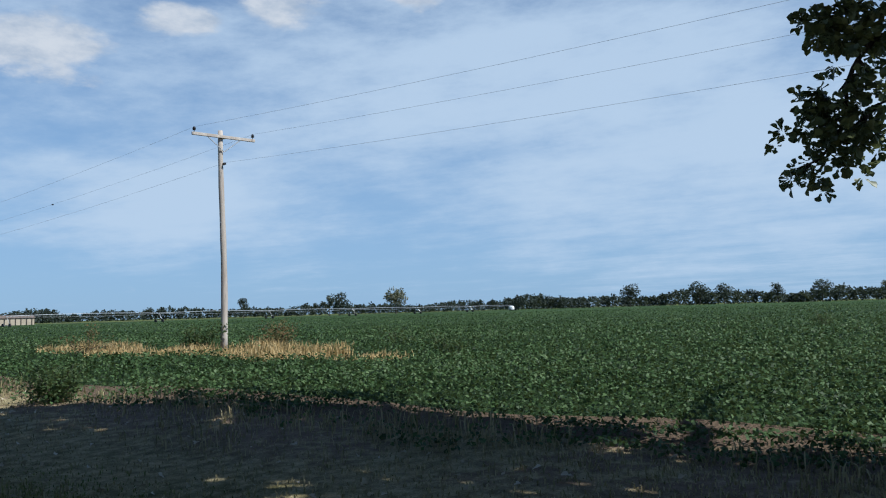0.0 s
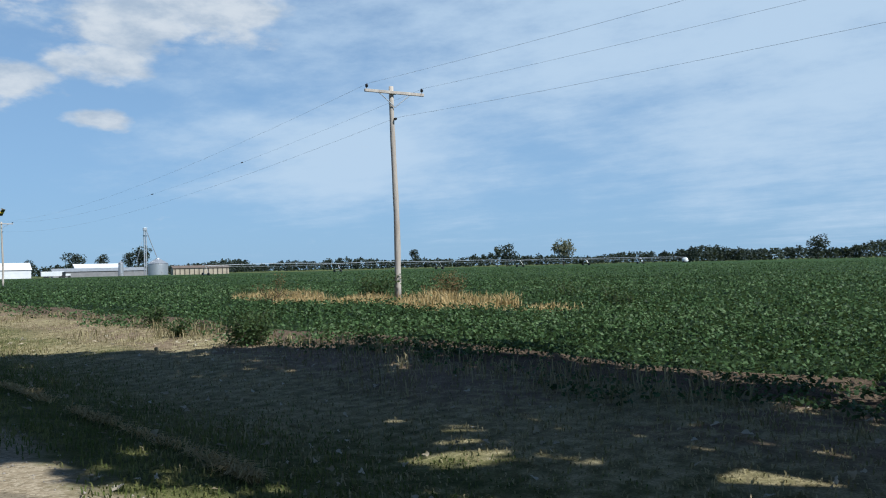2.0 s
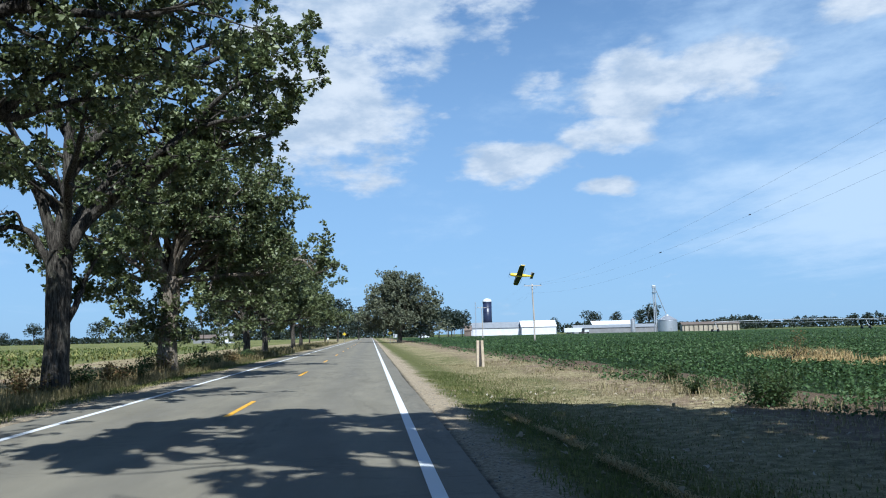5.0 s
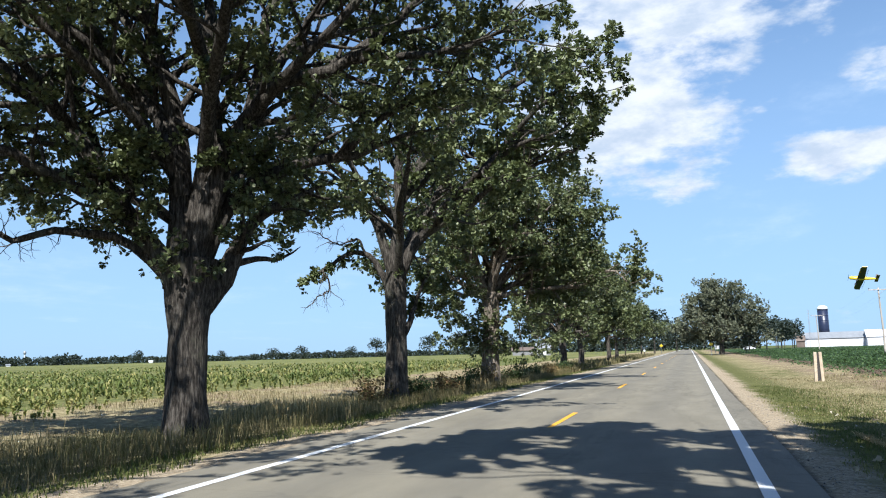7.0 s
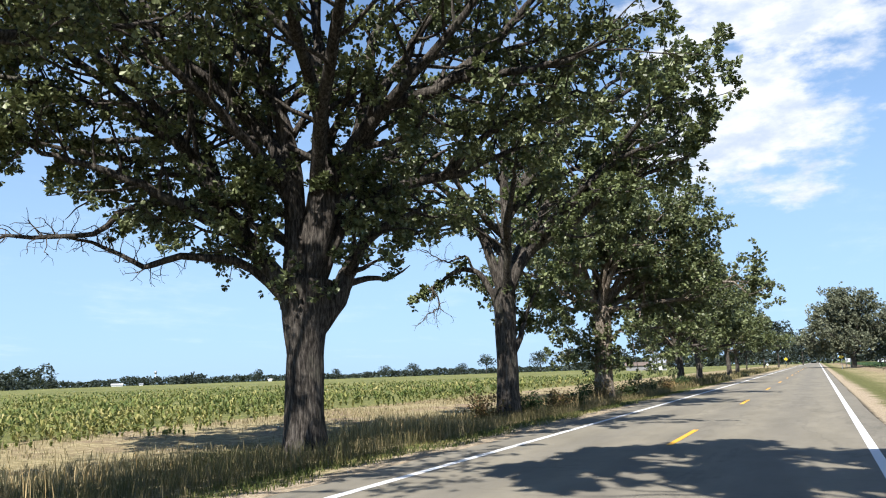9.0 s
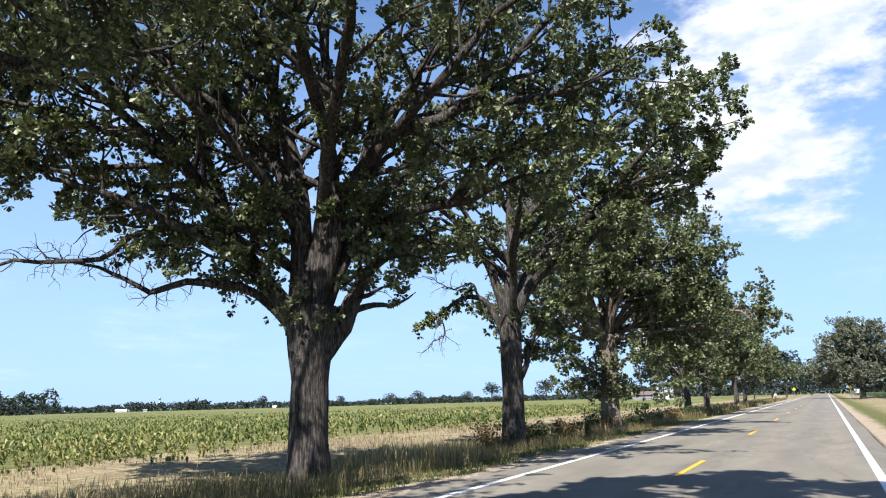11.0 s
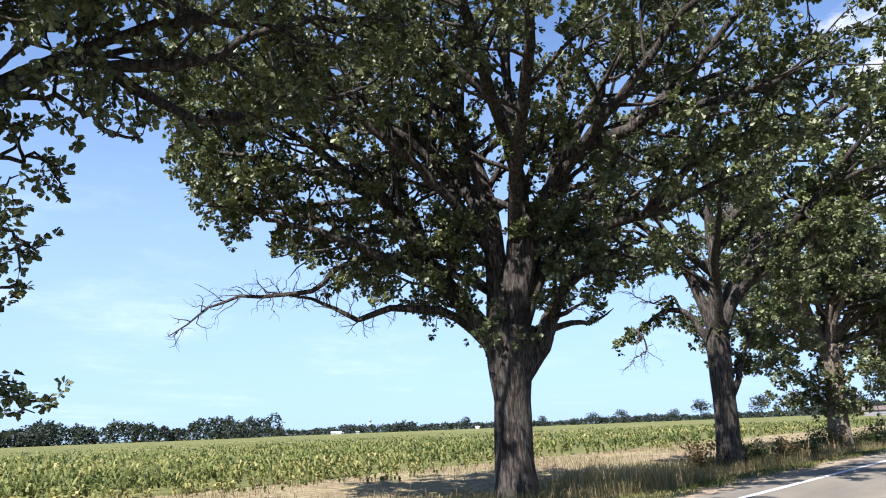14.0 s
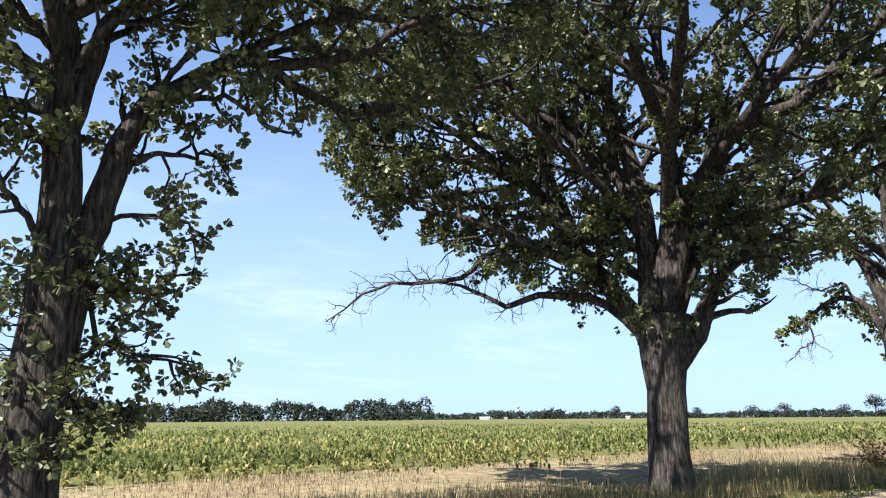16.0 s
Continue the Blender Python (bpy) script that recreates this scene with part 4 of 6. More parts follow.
oak(T2, 37, (0.48, 0.36, [(0, 0, 0), (0.0, 0.05, 1.5), (0.03, 0, 3.0), (0.03, 0, 4.6)]),
    view_limbs(T2, T2_BOUGHS), "oak with a forked trunk and a bent low bough", leaf=0.165, per_twig=46, clump=0.085, mat=OAK_LEAF_FAR, lobed=False, seconds=11, thirds=5, bare=(12, 13), sprouts=6, group=OAKS, sway=0.15, twig_len=0.52)

T3 = (-10.0, 40.3, -0.18)
oak(T3, 41, (0.58, 0.42, [(0, 0, 0), (0.0, 0, 1.5), (0.1, 0, 3.2), (0.1, 0, 4.8)]),
    spread_limbs(5, 15, 4.6, 6.4, 12.5, r=0.17, low=0.02) + view_limbs(T3, [([(0.1, 0, 2.6), (1.2, -0.3, 3.6), (2.6, -0.6, 3.7), (3.8, -0.8, 3.0)], 0.08), ([(-0.1, 0, 2.2), (-0.8, 0, 2.9), (-1.6, 0, 2.6)], 0.06), ([(0.1, 0, 4.4), (2.0, -0.3, 5.6), (4.0, -0.5, 6.3), (5.4, -0.6, 6.5)], 0.1), ([(0.1, 0, 4.7), (2.2, -0.2, 6.8), (4.2, -0.4, 8.0), (5.6, -0.4, 8.5)], 0.1), ([(0.1, 0, 4.6), (2.0, 0.6, 6.4), (3.8, 1.0, 7.2), (5.2, 1.2, 7.4)], 0.09)]),
    "broad oak with leaf sprouts up its pale trunk", leaf=0.18, per_twig=54, clump=0.15, mat=OAK_LEAF, seconds=14, thirds=5, sprouts=130, sprout_from=0.3, wood=BARK_PALE, group=OAKS, lobed=False)
for i, (x, y, h, reach) in enumerate(((-9.6, 62.0, 9.4, 5.5), (-9.8, 74.0, 9.8, 5.6), (-9.4, 96.0, 10.5, 6.0), (-10.4, 118.0, 12.0, 6.4))):
    oak((x, y, -0.16), 50 + i, (0.34, 0.24, [(0, 0, 0), (0.1, 0, 1.2), (0.0, 0.1, 2.4), (0, 0, 3.4)]), spread_limbs(64 + i, 11, 3.2, reach, h, r=0.12, low=0.0), "bushy roadside oak with a low dense crown", leaf=0.22, per_twig=62, fine=False, seconds=10, thirds=5, sides=8, group=OAKS, lobed=False, clump=0.2, mat=OAK_LEAF, trim=lambda p: p[2] > 1.5 + 0.45 * max(0.0, p[0] - 1.5))
BIG = (6.5, 182.0, -0.1)
oak(BIG, 71, (0.62, 0.45, [(0, 0, 0), (0.1, 0, 1.0), (0.0, 0.1, 2.0), (0, 0, 3.0)]), spread_limbs(77, 24, 3.0, 10.2, 15.4, r=0.2, low=0.04), "great domed oak standing alone beside the road", leaf=0.4, per_twig=22, fine=False, seconds=10, thirds=5, second_len=2.8, twig_len=1.1, sides=8, lobed=False, clump=0.38, mat=OAK_LEAF_GREY)
R0 = (7.1, -2.4, -0.15)


def high_enough(p):
    """The big roadside oak is bare up to a high crown, but for one bough that hangs over the field edge."""
    x, y, z = p[0] + R0[0], p[1] + R0[1], p[2] + R0[2]
    sx, sy = x - 0.146 * z, y + 0.826 * z
    if 0.9 < sx < 3.0 and 2.0 < sy < 8.2 and math.sin(1.7 * x + 2.3 * y) * math.sin(1.3 * z + y) < 0.35:
        return False  # a thin spot in the crown
    if sx > 3.4 and z > 6.5 and math.sin(1.3 * sx + 0.8) * math.sin(1.1 * sy) > 0.87:
        return False
    if sx < -1.0 and sy < 8.7 - 0.4 * (sx + 1.0) and z > 4:
        return False
    if sx < 1.6 and z > 4 and math.sin(1.5 * sx + 1.1 * sy) * math.sin(1.3 * sx - 0.9 * sy + 1.0) > 0.28:
        return False
    if (sx > 8.8 + min(1.0, max(0.0, 0.25 * (sy - 3.0))) or sx + 0.8 * sy > 19.8) and z > 6.5:
        return False
    return z > 1.6 + (0.68 if x < 2 else 0.53) * math.hypot(x, y) or (y < 0.22 * x and x > 7.4 and z > 2.4) or y < -4


R0_BOUGHS = [
    ([(0, 0, 4.6), (0.6, 1.6, 7.2), (0.8, 3.8, 9.6), (0.6, 6.4, 11.6), (0.2, 8.4, 13.0)], 0.2),
    ([(0, 0, 4.8), (-1.8, 1.4, 7.6), (-4.0, 3.2, 10.0), (-6.4, 5.4, 11.8)], 0.2),
    ([(0, 0, 4.8), (2.0, 1.2, 7.4), (4.0, 2.8, 9.6), (5.8, 4.6, 11.0)], 0.19),
    ([(0, 0, 4.8), (-2.4, 0.2, 7.6), (-5.2, 0.6, 9.8), (-8.0, 1.4, 11.2)], 0.06),
    ([(0, 0, 5.0), (0.2, 0.4, 8.4), (-0.2, 1.4, 12.0), (0.2, 2.2, 15.6)], 0.24),
]
R0_BOUGHS += [
    ([(0, 0, 4.8), (2.4, -0.4, 7.0), (4.8, -0.6, 8.6), (7.0, -0.4, 9.2)], 0.18),
    ([(0, 0, 4.8), (-1.6, -2.0, 7.6), (-3.6, -4.0, 10.0)], 0.17),
    ([(0, 0, 4.8), (1.4, -2.2, 7.6), (2.8, -4.4, 9.8)], 0.17),
    ([(0.1, 0.4, 7.5), (-1.6, 2.6, 10.8), (-3.4, 5.0, 13.6)], 0.15),
    ([(0.1, 0.4, 7.5), (1.6, 2.4, 10.8), (3.2, 4.8, 13.4)], 0.15),
    ([(0, 0.3, 7.5), (-2.0, 1.0, 11.0), (-4.4, 1.8, 14.0)], 0.15),
    ([(0.1, 0.5, 7.0), (0.0, 3.0, 10.0), (-1.2, 6.2, 12.4), (-2.0, 8.6, 13.6)], 0.16),
]
R0_BOUGHS += [
    ([(0.1, 0.3, 8.0), (2.4, 0.8, 11.0), (4.8, 1.4, 13.0)], 0.14),
    ([(0.1, 0.0, 4.4), (0.9, 1.2, 5.4), (2.0, 2.6, 5.2), (2.61, 3.27, 4.65), (2.55, 3.75, 4.25), (2.53, 3.9, 3.8), (2.5, 4.12, 3.35), (2.48, 4.22, 3.12)], 0.04, 0.1),
    ([(2.0, 2.6, 5.2), (2.61, 3.15, 5.0), (2.54, 3.85, 4.81), (2.48, 4.18, 4.69)], 0.018, 0.1),
    ([(2.0, 2.6, 5.2), (2.6, 3.31, 4.2), (2.56, 3.7, 3.7), (2.53, 3.9, 3.45)], 0.018, 0.12),
    ([(0.0, 0.0, 4.8), (-3.0, 2.4, 8.0), (-6.0, 4.8, 10.4), (-9.0, 6.8, 11.4)], 0.19),
    ([(-3.0, 2.4, 8.0), (-6.6, 3.8, 10.2), (-9.6, 5.0, 11.0)], 0.13),
    ([(0.2, 1.0, 6.6), (-3.0, 4.4, 9.6), (-6.0, 7.2, 11.0), (-8.4, 8.6, 11.6)], 0.15),
]
oak(R0, 83, (0.62, 0.48, [(0, 0, 0), (0.0, 0.05, 1.6), (0.05, 0, 3.4), (0, 0, 5.0)]),
    R0_BOUGHS,
    "great roadside oak with a high crown and one hanging bough", leaf=0.32, near_leaf=lambda c: (c[:, 2] < 6.9) & (c[:, 1] > 1.0), per_twig=58, seconds=15, thirds=6, twig_len=0.9, second_len=2.5, clump=0.12, trim=high_enough, lobed=False, fine=False)

# ---- fields and verges ----
def sector(rs, n, az0, az1, r0, r1):
    """Points between two headings (degrees left of +y), ever sparser with distance."""
    r = np.exp(rs.uniform(math.log(r0), math.log(r1), n))
    a = np.radians(rs.uniform(az0, az1, n))
    return -r * np.sin(a), r * np.cos(a), r


def blades(name, x, y, z, tall, wide, lean, rs, mat, bent=0.5, heading=None):
    """Grass blades or narrow leaves: two bent quads each, tapering to a tip."""
    n = len(x)
    a = rs.uniform(0, 2 * np.pi, n) if heading is None else heading
    d = np.stack([np.cos(a), np.sin(a), np.zeros(n)], -1)
    turn = a + rs.uniform(0.9, 2.2, n)
    s = np.stack([np.cos(turn), np.sin(turn), np.zeros(n)], -1) * (np.asarray(wide) / 2 * np.ones(n))[:, None]
    b = np.stack([x, y, z], -1)
    tall, lean = np.asarray(tall) * np.ones(n), np.asarray(lean) * np.ones(n)
    up = np.array([0, 0, 1.0])
    m = b + d * (tall * lean * 0.35)[:, None] + up * (tall * 0.62)[:, None]
    t = b + d * (tall * lean)[:, None] + up * (tall * (1 - bent * np.clip(lean, 0, 1.4)))[:, None]
    V = np.stack([b - s * 0.8, b + s * 0.8, m + s, m - s, t + s * 0.15, t - s * 0.15], 1).reshape(-1, 3)
    F = (np.arange(n)[:, None, None] * 6 + np.array([[0, 1, 2, 3], [3, 2, 4, 5]])[None]).reshape(-1, 4)
    return mesh_of(name, V, F, mat)


def stuff(name, me, label, category):
    return tagged(put(name, me), label, category, kind="stuff")


def sheet(name, xs, ys, height, mat):
    X, Y = np.meshgrid(xs, ys, indexing="ij")
    k = np.arange(X.size).reshape(X.shape)
    F = np.stack([k[:-1, :-1], k[1:, :-1], k[1:, 1:], k[:-1, 1:]], -1).reshape(-1, 4)
    return mesh_of(name, np.stack([X, Y, height(X, Y)], -1).reshape(-1, 3), F, mat, True)


def waves(x, y):
    return np.sin(0.31 * x + 0.23 * y) * np.sin(0.17 * x - 0.29 * y + 1.3) + 0.5 * np.sin(0.9 * x - 0.7 * y) * np.sin(0.6 * y + 0.4 * x)


SOY_EDGE = 7.9


def soy_top(x, y):
    row = 0.5 + 0.5 * np.cos(2 * np.pi * x / 0.76)
    return np.clip((x - SOY_EDGE + 0.6) / 4.2, 0.25, 1) * (0.22 + 0.15 * row + 0.07 * waves(x, y))


def in_strip(x, y):
    """The unplanted strip of straw round the utility pole."""
    return ((x - 18.9 - 0.03 * (y - 25)) / 2.0) ** 2 + ((y - 26.0) / 11.0) ** 4 < 0.95 + 0.35 * np.sin(y * 1.3) + 0.2 * np.sin(x * 3 + y * 0.7)


rs = np.random.RandomState(101)
xs = np.concatenate([np.arange(9.6, 40, 0.38), 40 + 0.5 * np.cumsum(1.09 ** np.arange(55))])
ys = np.concatenate([np.arange(-40, 90, 1.0), np.arange(90, 430, 8.0)])
me = sheet("soybean_canopy", xs, ys, lambda X, Y: rise(X, Y) + np.clip((X - 10.6 - 0.7 * waves(X * 0.8, Y * 0.9)) / 2.4, -0.15, 1.0) * (soy_top(X, Y) * 0.62) - 0.3 * in_strip(X, Y), SOY_SHEET)
stuff("bean_field", me, "dense dark green soybean canopy in long rows", "crop field")
near, mid, far = sector(rs, 125000, -99, -4, 8.0, 30), sector(rs, 60000, -93, -3, 30, 75), sector(rs, 38000, -90, -2.5, 75, 260)
x, y, r = (np.concatenate(v) for v in zip(near, mid, far))
x = np.where(r < 55, np.round(x / 0.76) * 0.76 + rs.normal(0, 0.17, len(x)), x)
thin = rs.rand(len(x)) < np.clip(0.5 + (x - SOY_EDGE) / 2.6, 0.2, 1) * np.where(x < 11.5, 0.5 + 0.5 * (waves(x * 1.1 + 2, y * 0.9) > -0.2), 1)
bare = (waves(x * 1.7 + 3, y * 1.3) > 0.85) & (x < 15)
keep = (x > SOY_EDGE + 0.35 * np.sin(y * 0.7) + 0.25 * np.sin(y * 1.9)) & (y < 425) & ~(in_strip(x, y) & (rs.rand(len(x)) < 0.93)) & thin & ~(bare & (rs.rand(len(x)) < 0.75))
x, y, r = x[keep], y[keep], r[keep]
z = rise(x, y) + soy_top(x, y) * (1 - 0.62 * rs.rand(len(x)) ** 2.0) + 0.02
size = 0.069 * (np.maximum(r, 12) / 12) ** 0.5
me = leaf_mesh("soybean_leaves", np.stack([x, y, z], -1), size, rs, SOY_LEAF, droop=0.15, lobed=False)
stuff("bean_leaves", me, "broad green soybean leaves along the rows", "crop")

# windrow of dry clippings left by the mower along the swale
x, y = 2.95 + rs.normal(0, 0.032, 3800), 5.6 + 10 * rs.rand(3800) ** 1.3
x += 0.03 * np.sin(y * 1.1) - 0.045 * np.maximum(0, y - 8.5)
k = rs.rand(len(x)) < 0.45 + 0.55 * np.sin(y * 2.9) * np.sin(y * 0.7 + 1)
x, y = x[k], y[k]
stuff("dry_windrow", blades("dry_windrow", x, y, rise(x, y) + rs.uniform(0, 0.05, len(x)), rs.uniform(0.05, 0.12, len(x)), 0.012, rs.uniform(0.9, 2.2, len(x)), rs, STRAW_GRASS, bent=0.4), "pale line of dried mown clippings along the verge", "grass")

# straw round the pole, weeds in it
x, y = rs.uniform(16.5, 22.6, 26000), rs.uniform(10, 39, 26000)
k = in_strip(x, y) & (waves(x * 1.3, y * 0.9) > -0.6)
x, y = x[k], y[k]
stuff("straw_strip", blades("straw", x, y, rise(x, y), rs.uniform(0.3, 0.72, len(x)) * (0.8 + 0.3 * waves(x * 3, y)), 0.03, rs.uniform(0.05, 0.6, len(x)), rs, STRAW_GRASS), "tall dry straw-coloured grass round the pole", "grass")


def verge(name, n, x0, x1, y0, y1, tall, wide, mat, label, keep=None, lean=(0.1, 0.9), near=None):
    rs2 = np.random.RandomState(len(name) * 7 + n % 97)
    x, y = rs2.uniform(x0, x1, n), rs2.uniform(0, 1, n)
    y = y0 + (y1 - y0) * (y ** near if near else y)
    if keep is not None:
        k = keep(x, y, rs2)
        x, y = x[k], y[k]
    t = rs2.uniform(*tall, len(x)) * (0.85 + 0.3 * waves(x * 2.3, y * 1.7))
    return stuff(name, blades(name, x, y, rise(x, y) - 0.01, t, wide, rs2.uniform(*lean, len(x)), rs2, mat), label, "grass")


ragged = lambda edge, side: (lambda x, y, q: side * (x - edge - 0.25 * np.sin(y * 2.1) - 0.2 * np.sin(y * 0.8 + 1) - q.normal(0, 0.12, len(x))) > 0)
verge("mown_grass", 46000, 1.7, 5.4, 1.5, 34, (0.03, 0.10), 0.012, GREEN_GRASS, "short mown green and dry grass beside the shoulder", lambda x, y, q: (x > 1.95 + 0.25 * np.sin(y * 2.1) + q.normal(0, 0.15, len(x))) & (q.rand(len(x)) < np.clip((5.4 - x) / 2.4, 0, 1)), near=1.7)
verge("dry_verge", 42000, 2.6, 8.4, 1.0, 46, (0.03, 0.11), 0.014, DRY_GRASS, "short sun-dried grass on the verge", lambda x, y, q: q.rand(len(x)) < (0.6 + 0.35 * waves(x * 0.8, y * 0.6)) * np.clip((x - 2.2) / 2.0, 0, 1), near=1.5)
verge("verge_tufts", 7000, 6.2, 9.0, 0.5, 48, (0.12, 0.38), 0.016, DRY_GRASS, "taller dry tufts at the field edge", lambda x, y, q: waves(x * 2.1, y * 1.1) > 0.1)
verge("roadside_strip", 21000, -8.7, -7.0, -2, 75, (0.04, 0.16), 0.016, GREEN_GRASS, "short green grass strip along the far shoulder", ragged(-7.25, -1), near=1.4)
verge("tall_grass", 52000, -13.2, -8.0, -3, 60, (0.22, 0.58), 0.010, TALL_GRASS, "tall weedy roadside grass, brown and green", lambda x, y, q: (x < -8.1 - 0.3 * np.sin(y * 0.9) - q.normal(0, 0.15, len(x))) & (x > -12.2 + 0.6 * np.sin(y * 0.5) - q.normal(0, 0.4, len(x))), (0.1, 0.7), near=1.25)
verge("seed_grass", 9000, -11.6, -8.3, 6, 58, (0.55, 0.95), 0.014, STRAW_GRASS, "pale seeding grass tufts in the roadside weeds", lambda x, y, q: (waves(x * 1.9, y * 0.9 + 2) + q.normal(0, 0.12, len(x)) > 0.62), (0.05, 0.5))
verge("tall_grass_far", 9000, -13.0, -7.9, 58, 190, (0.35, 0.8), 0.06, TALL_GRASS, "weedy grass along the road further on", None, (0.1, 0.7), near=1.6)
verge("dry_headland", 30000, -21.5, -11.6, -4, 50, (0.08, 0.34), 0.016, DRY_GRASS, "sparse dry grass on the bare headland", lambda x, y, q: waves(x * 0.9, y * 0.7) + q.normal(0, 0.35, len(x)) > -0.1, near=1.2)

# ---- corn ----
CORN_EDGE = -18.6


def corn_h(x, y):
    return np.clip((CORN_EDGE + 1.5 - x) / 7.0, 0.3, 1) * (0.68 + 0.1 * waves(x * 0.6, y * 0.5))


rs = np.random.RandomState(202)
xs = -np.concatenate([np.arange(21.5, 50, 0.38), 50 + 0.5 * np.cumsum(1.09 ** np.arange(56))])[::-1]
ys = np.concatenate([np.arange(-60, 130, 1.2), np.arange(130, 520, 9.0)])
stuff("corn_field", sheet("corn_canopy", xs, ys, lambda X, Y: rise(X, Y) + np.interp(-X, [21.9, 22.2, 40, 120], [-0.1, 0.16, 0.4, 0.8]) * corn_h(X, Y) + 0.05 * np.cos(2 * np.pi * X / 0.76) * (X > -52), CORN_SHEET), "short drought-stressed corn in rows", "crop field")
x, y, r = sector(rs, 16000, 3, 104, 16.5, 150)
x = np.where(r < 70, np.round(x / 0.76) * 0.76 + rs.normal(0, 0.06, len(x)), x)
edge = CORN_EDGE - 0.8 - 1.3 * np.sin(y * 0.22 + 0.5) - 0.7 * np.sin(y * 0.61)
thin = rs.rand(len(x)) < np.clip(0.15 + (edge - x) / 5.0, 0.1, 1)
keep = (x < edge) & (y < 515) & thin
x, y, r = x[keep], y[keep], r[keep]
leaves = 6
grow = (np.maximum(r, 24) / 24) ** 0.45
px, py, pr, gs = np.repeat(x, leaves), np.repeat(y, leaves), np.repeat(r, leaves), np.repeat(grow, leaves)
ph = np.repeat(corn_h(x, y) * rs.uniform(0.75, 1.2, len(x)), leaves)
lv = np.tile(np.arange(leaves), len(x)) / leaves
z = rise(px, py) + ph * (0.06 + 0.62 * lv)
me = blades("corn_leaves", px, py, z, ph * rs.uniform(0.35, 0.62, len(px)), 0.078 * gs, rs.uniform(0.35, 1.25, len(px)), rs, CORN_LEAF, bent=0.6, heading=np.tile(np.arange(leaves) * 2.6, len(x)) + np.repeat(rs.uniform(0, 6.28, len(x)), leaves))
stuff("corn_plants", me, "short corn plants with yellowing lower leaves", "crop")


# ---- weeds and litter ----
def bush(name, place, size, n, leaf, mat, label, seed, squash=1.0):
    rs3 = np.random.RandomState(seed)
    ob = thing(name, place, label, "weed")
    stems, pts = Tubes(), []
    for i in range(9):
        a = i * 2.4
        s = wander((0.03 * math.cos(a), 0.03 * math.sin(a), 0), (0.55 * math.cos(a), 0.55 * math.sin(a), 1.0), size * rs3.uniform(0.6, 1.1) * squash, 6, rs3, 0.35)
        stems.add(s, np.linspace(0.012, 0.003, 7), 4)
        k = rs3.uniform(0.15, 1, n // 9) * 5.99
        j = k.astype(int)
        pts.append(s[j] + (s[j + 1] - s[j]) * (k - j)[:, None] + rs3.normal(0, size * 0.13, (n // 9, 3)) * [1, 1, 0.6])
    put("stems", stems.mesh("stems", DEAD), ob)
    put("foliage", leaf_mesh("foliage", np.concatenate(pts), leaf, rs3, mat, 0.0, False), ob)
    return ob


def at_ground(x, y):
    return (x, y, float(rise(x, y)))


bush("weed_clump", at_ground(7.9, 15.4), 0.95, 1500, 0.07, WEED, "bushy dark weed at the field edge", 1)
bush("weed_clump", at_ground(8.5, 16.2), 0.7, 800, 0.07, WEED, "bushy dark weed at the field edge", 2)
bush("weed_clump", at_ground(8.6, 22.5), 0.7, 700, 0.08, WEED, "low green weed in the dry verge", 3)
bush("weed_clump", at_ground(7.9, 19.0), 0.5, 500, 0.07, WEED, "low green weed in the dry verge", 4)
bush("pole_weed", at_ground(19.6, 26.9), 1.4, 1500, 0.11, WEED, "green weeds at the foot of the pole", 5)
bush("russet_weed", at_ground(22.4, 25.6), 1.5, 1300, 0.10, RUSSET, "russet seeding weed beside the pole", 6)
bush("russet_weed", at_ground(17.4, 31.5), 1.5, 500, 0.09, RUSSET, "tall seeding weed in the straw", 7)
for i, (wx, wy, ws) in enumerate(((23.3, 19.6, 1.1), (21.4, 16.0, 0.9), (19.0, 13.8, 0.8), (46, 9, 1.3), (18.2, 36.5, 0.9))):
    bush("field_weed", at_ground(wx, wy), ws, 420, 0.10, WEED, "tall green weed standing over the beans", 20 + i)
for i, (wx, wy, ws, m) in enumerate(((-10.7, 25.6, 1.1, RUSSET), (-9.6, 27.3, 1.0, WEED), (-9.2, 29.5, 0.9, RUSSET), (-10.8, 39.5, 1.2, WEED), (-9.0, 41.5, 1.1, WEED), (-9.2, 36.5, 1.0, RUSSET), (-9.4, 33.0, 0.9, WEED), (-9.1, 47.0, 1.0, WEED), (-9.0, 52.5, 1.1, RUSSET), (-8.9, 58.0, 1.0, WEED))):
    bush("roadside_weed", at_ground(wx, wy), ws, 900, 0.10, m, "bushy weed in the tall roadside grass", 40 + i)
rs = np.random.RandomState(303)
x, y = rs.uniform(1.6, 8.6, 620), 2.5 + 20 * rs.rand(620) ** 1.3
me = leaf_mesh("fallen_leaves", np.stack([x, y, rise(x, y) + 0.045], -1), rs.choice([0.045, 0.06, 0.08, 0.105], 620), rs, leafy("dead_leaf", [(0.212, 0.17, 0.111), (0.34, 0.289, 0.212), (0.442, 0.399, 0.323)], 0.7, 0.1), 0.0)
stuff("fallen_leaves", me, "pale dead leaves scattered on the shaded verge", "leaf litter")
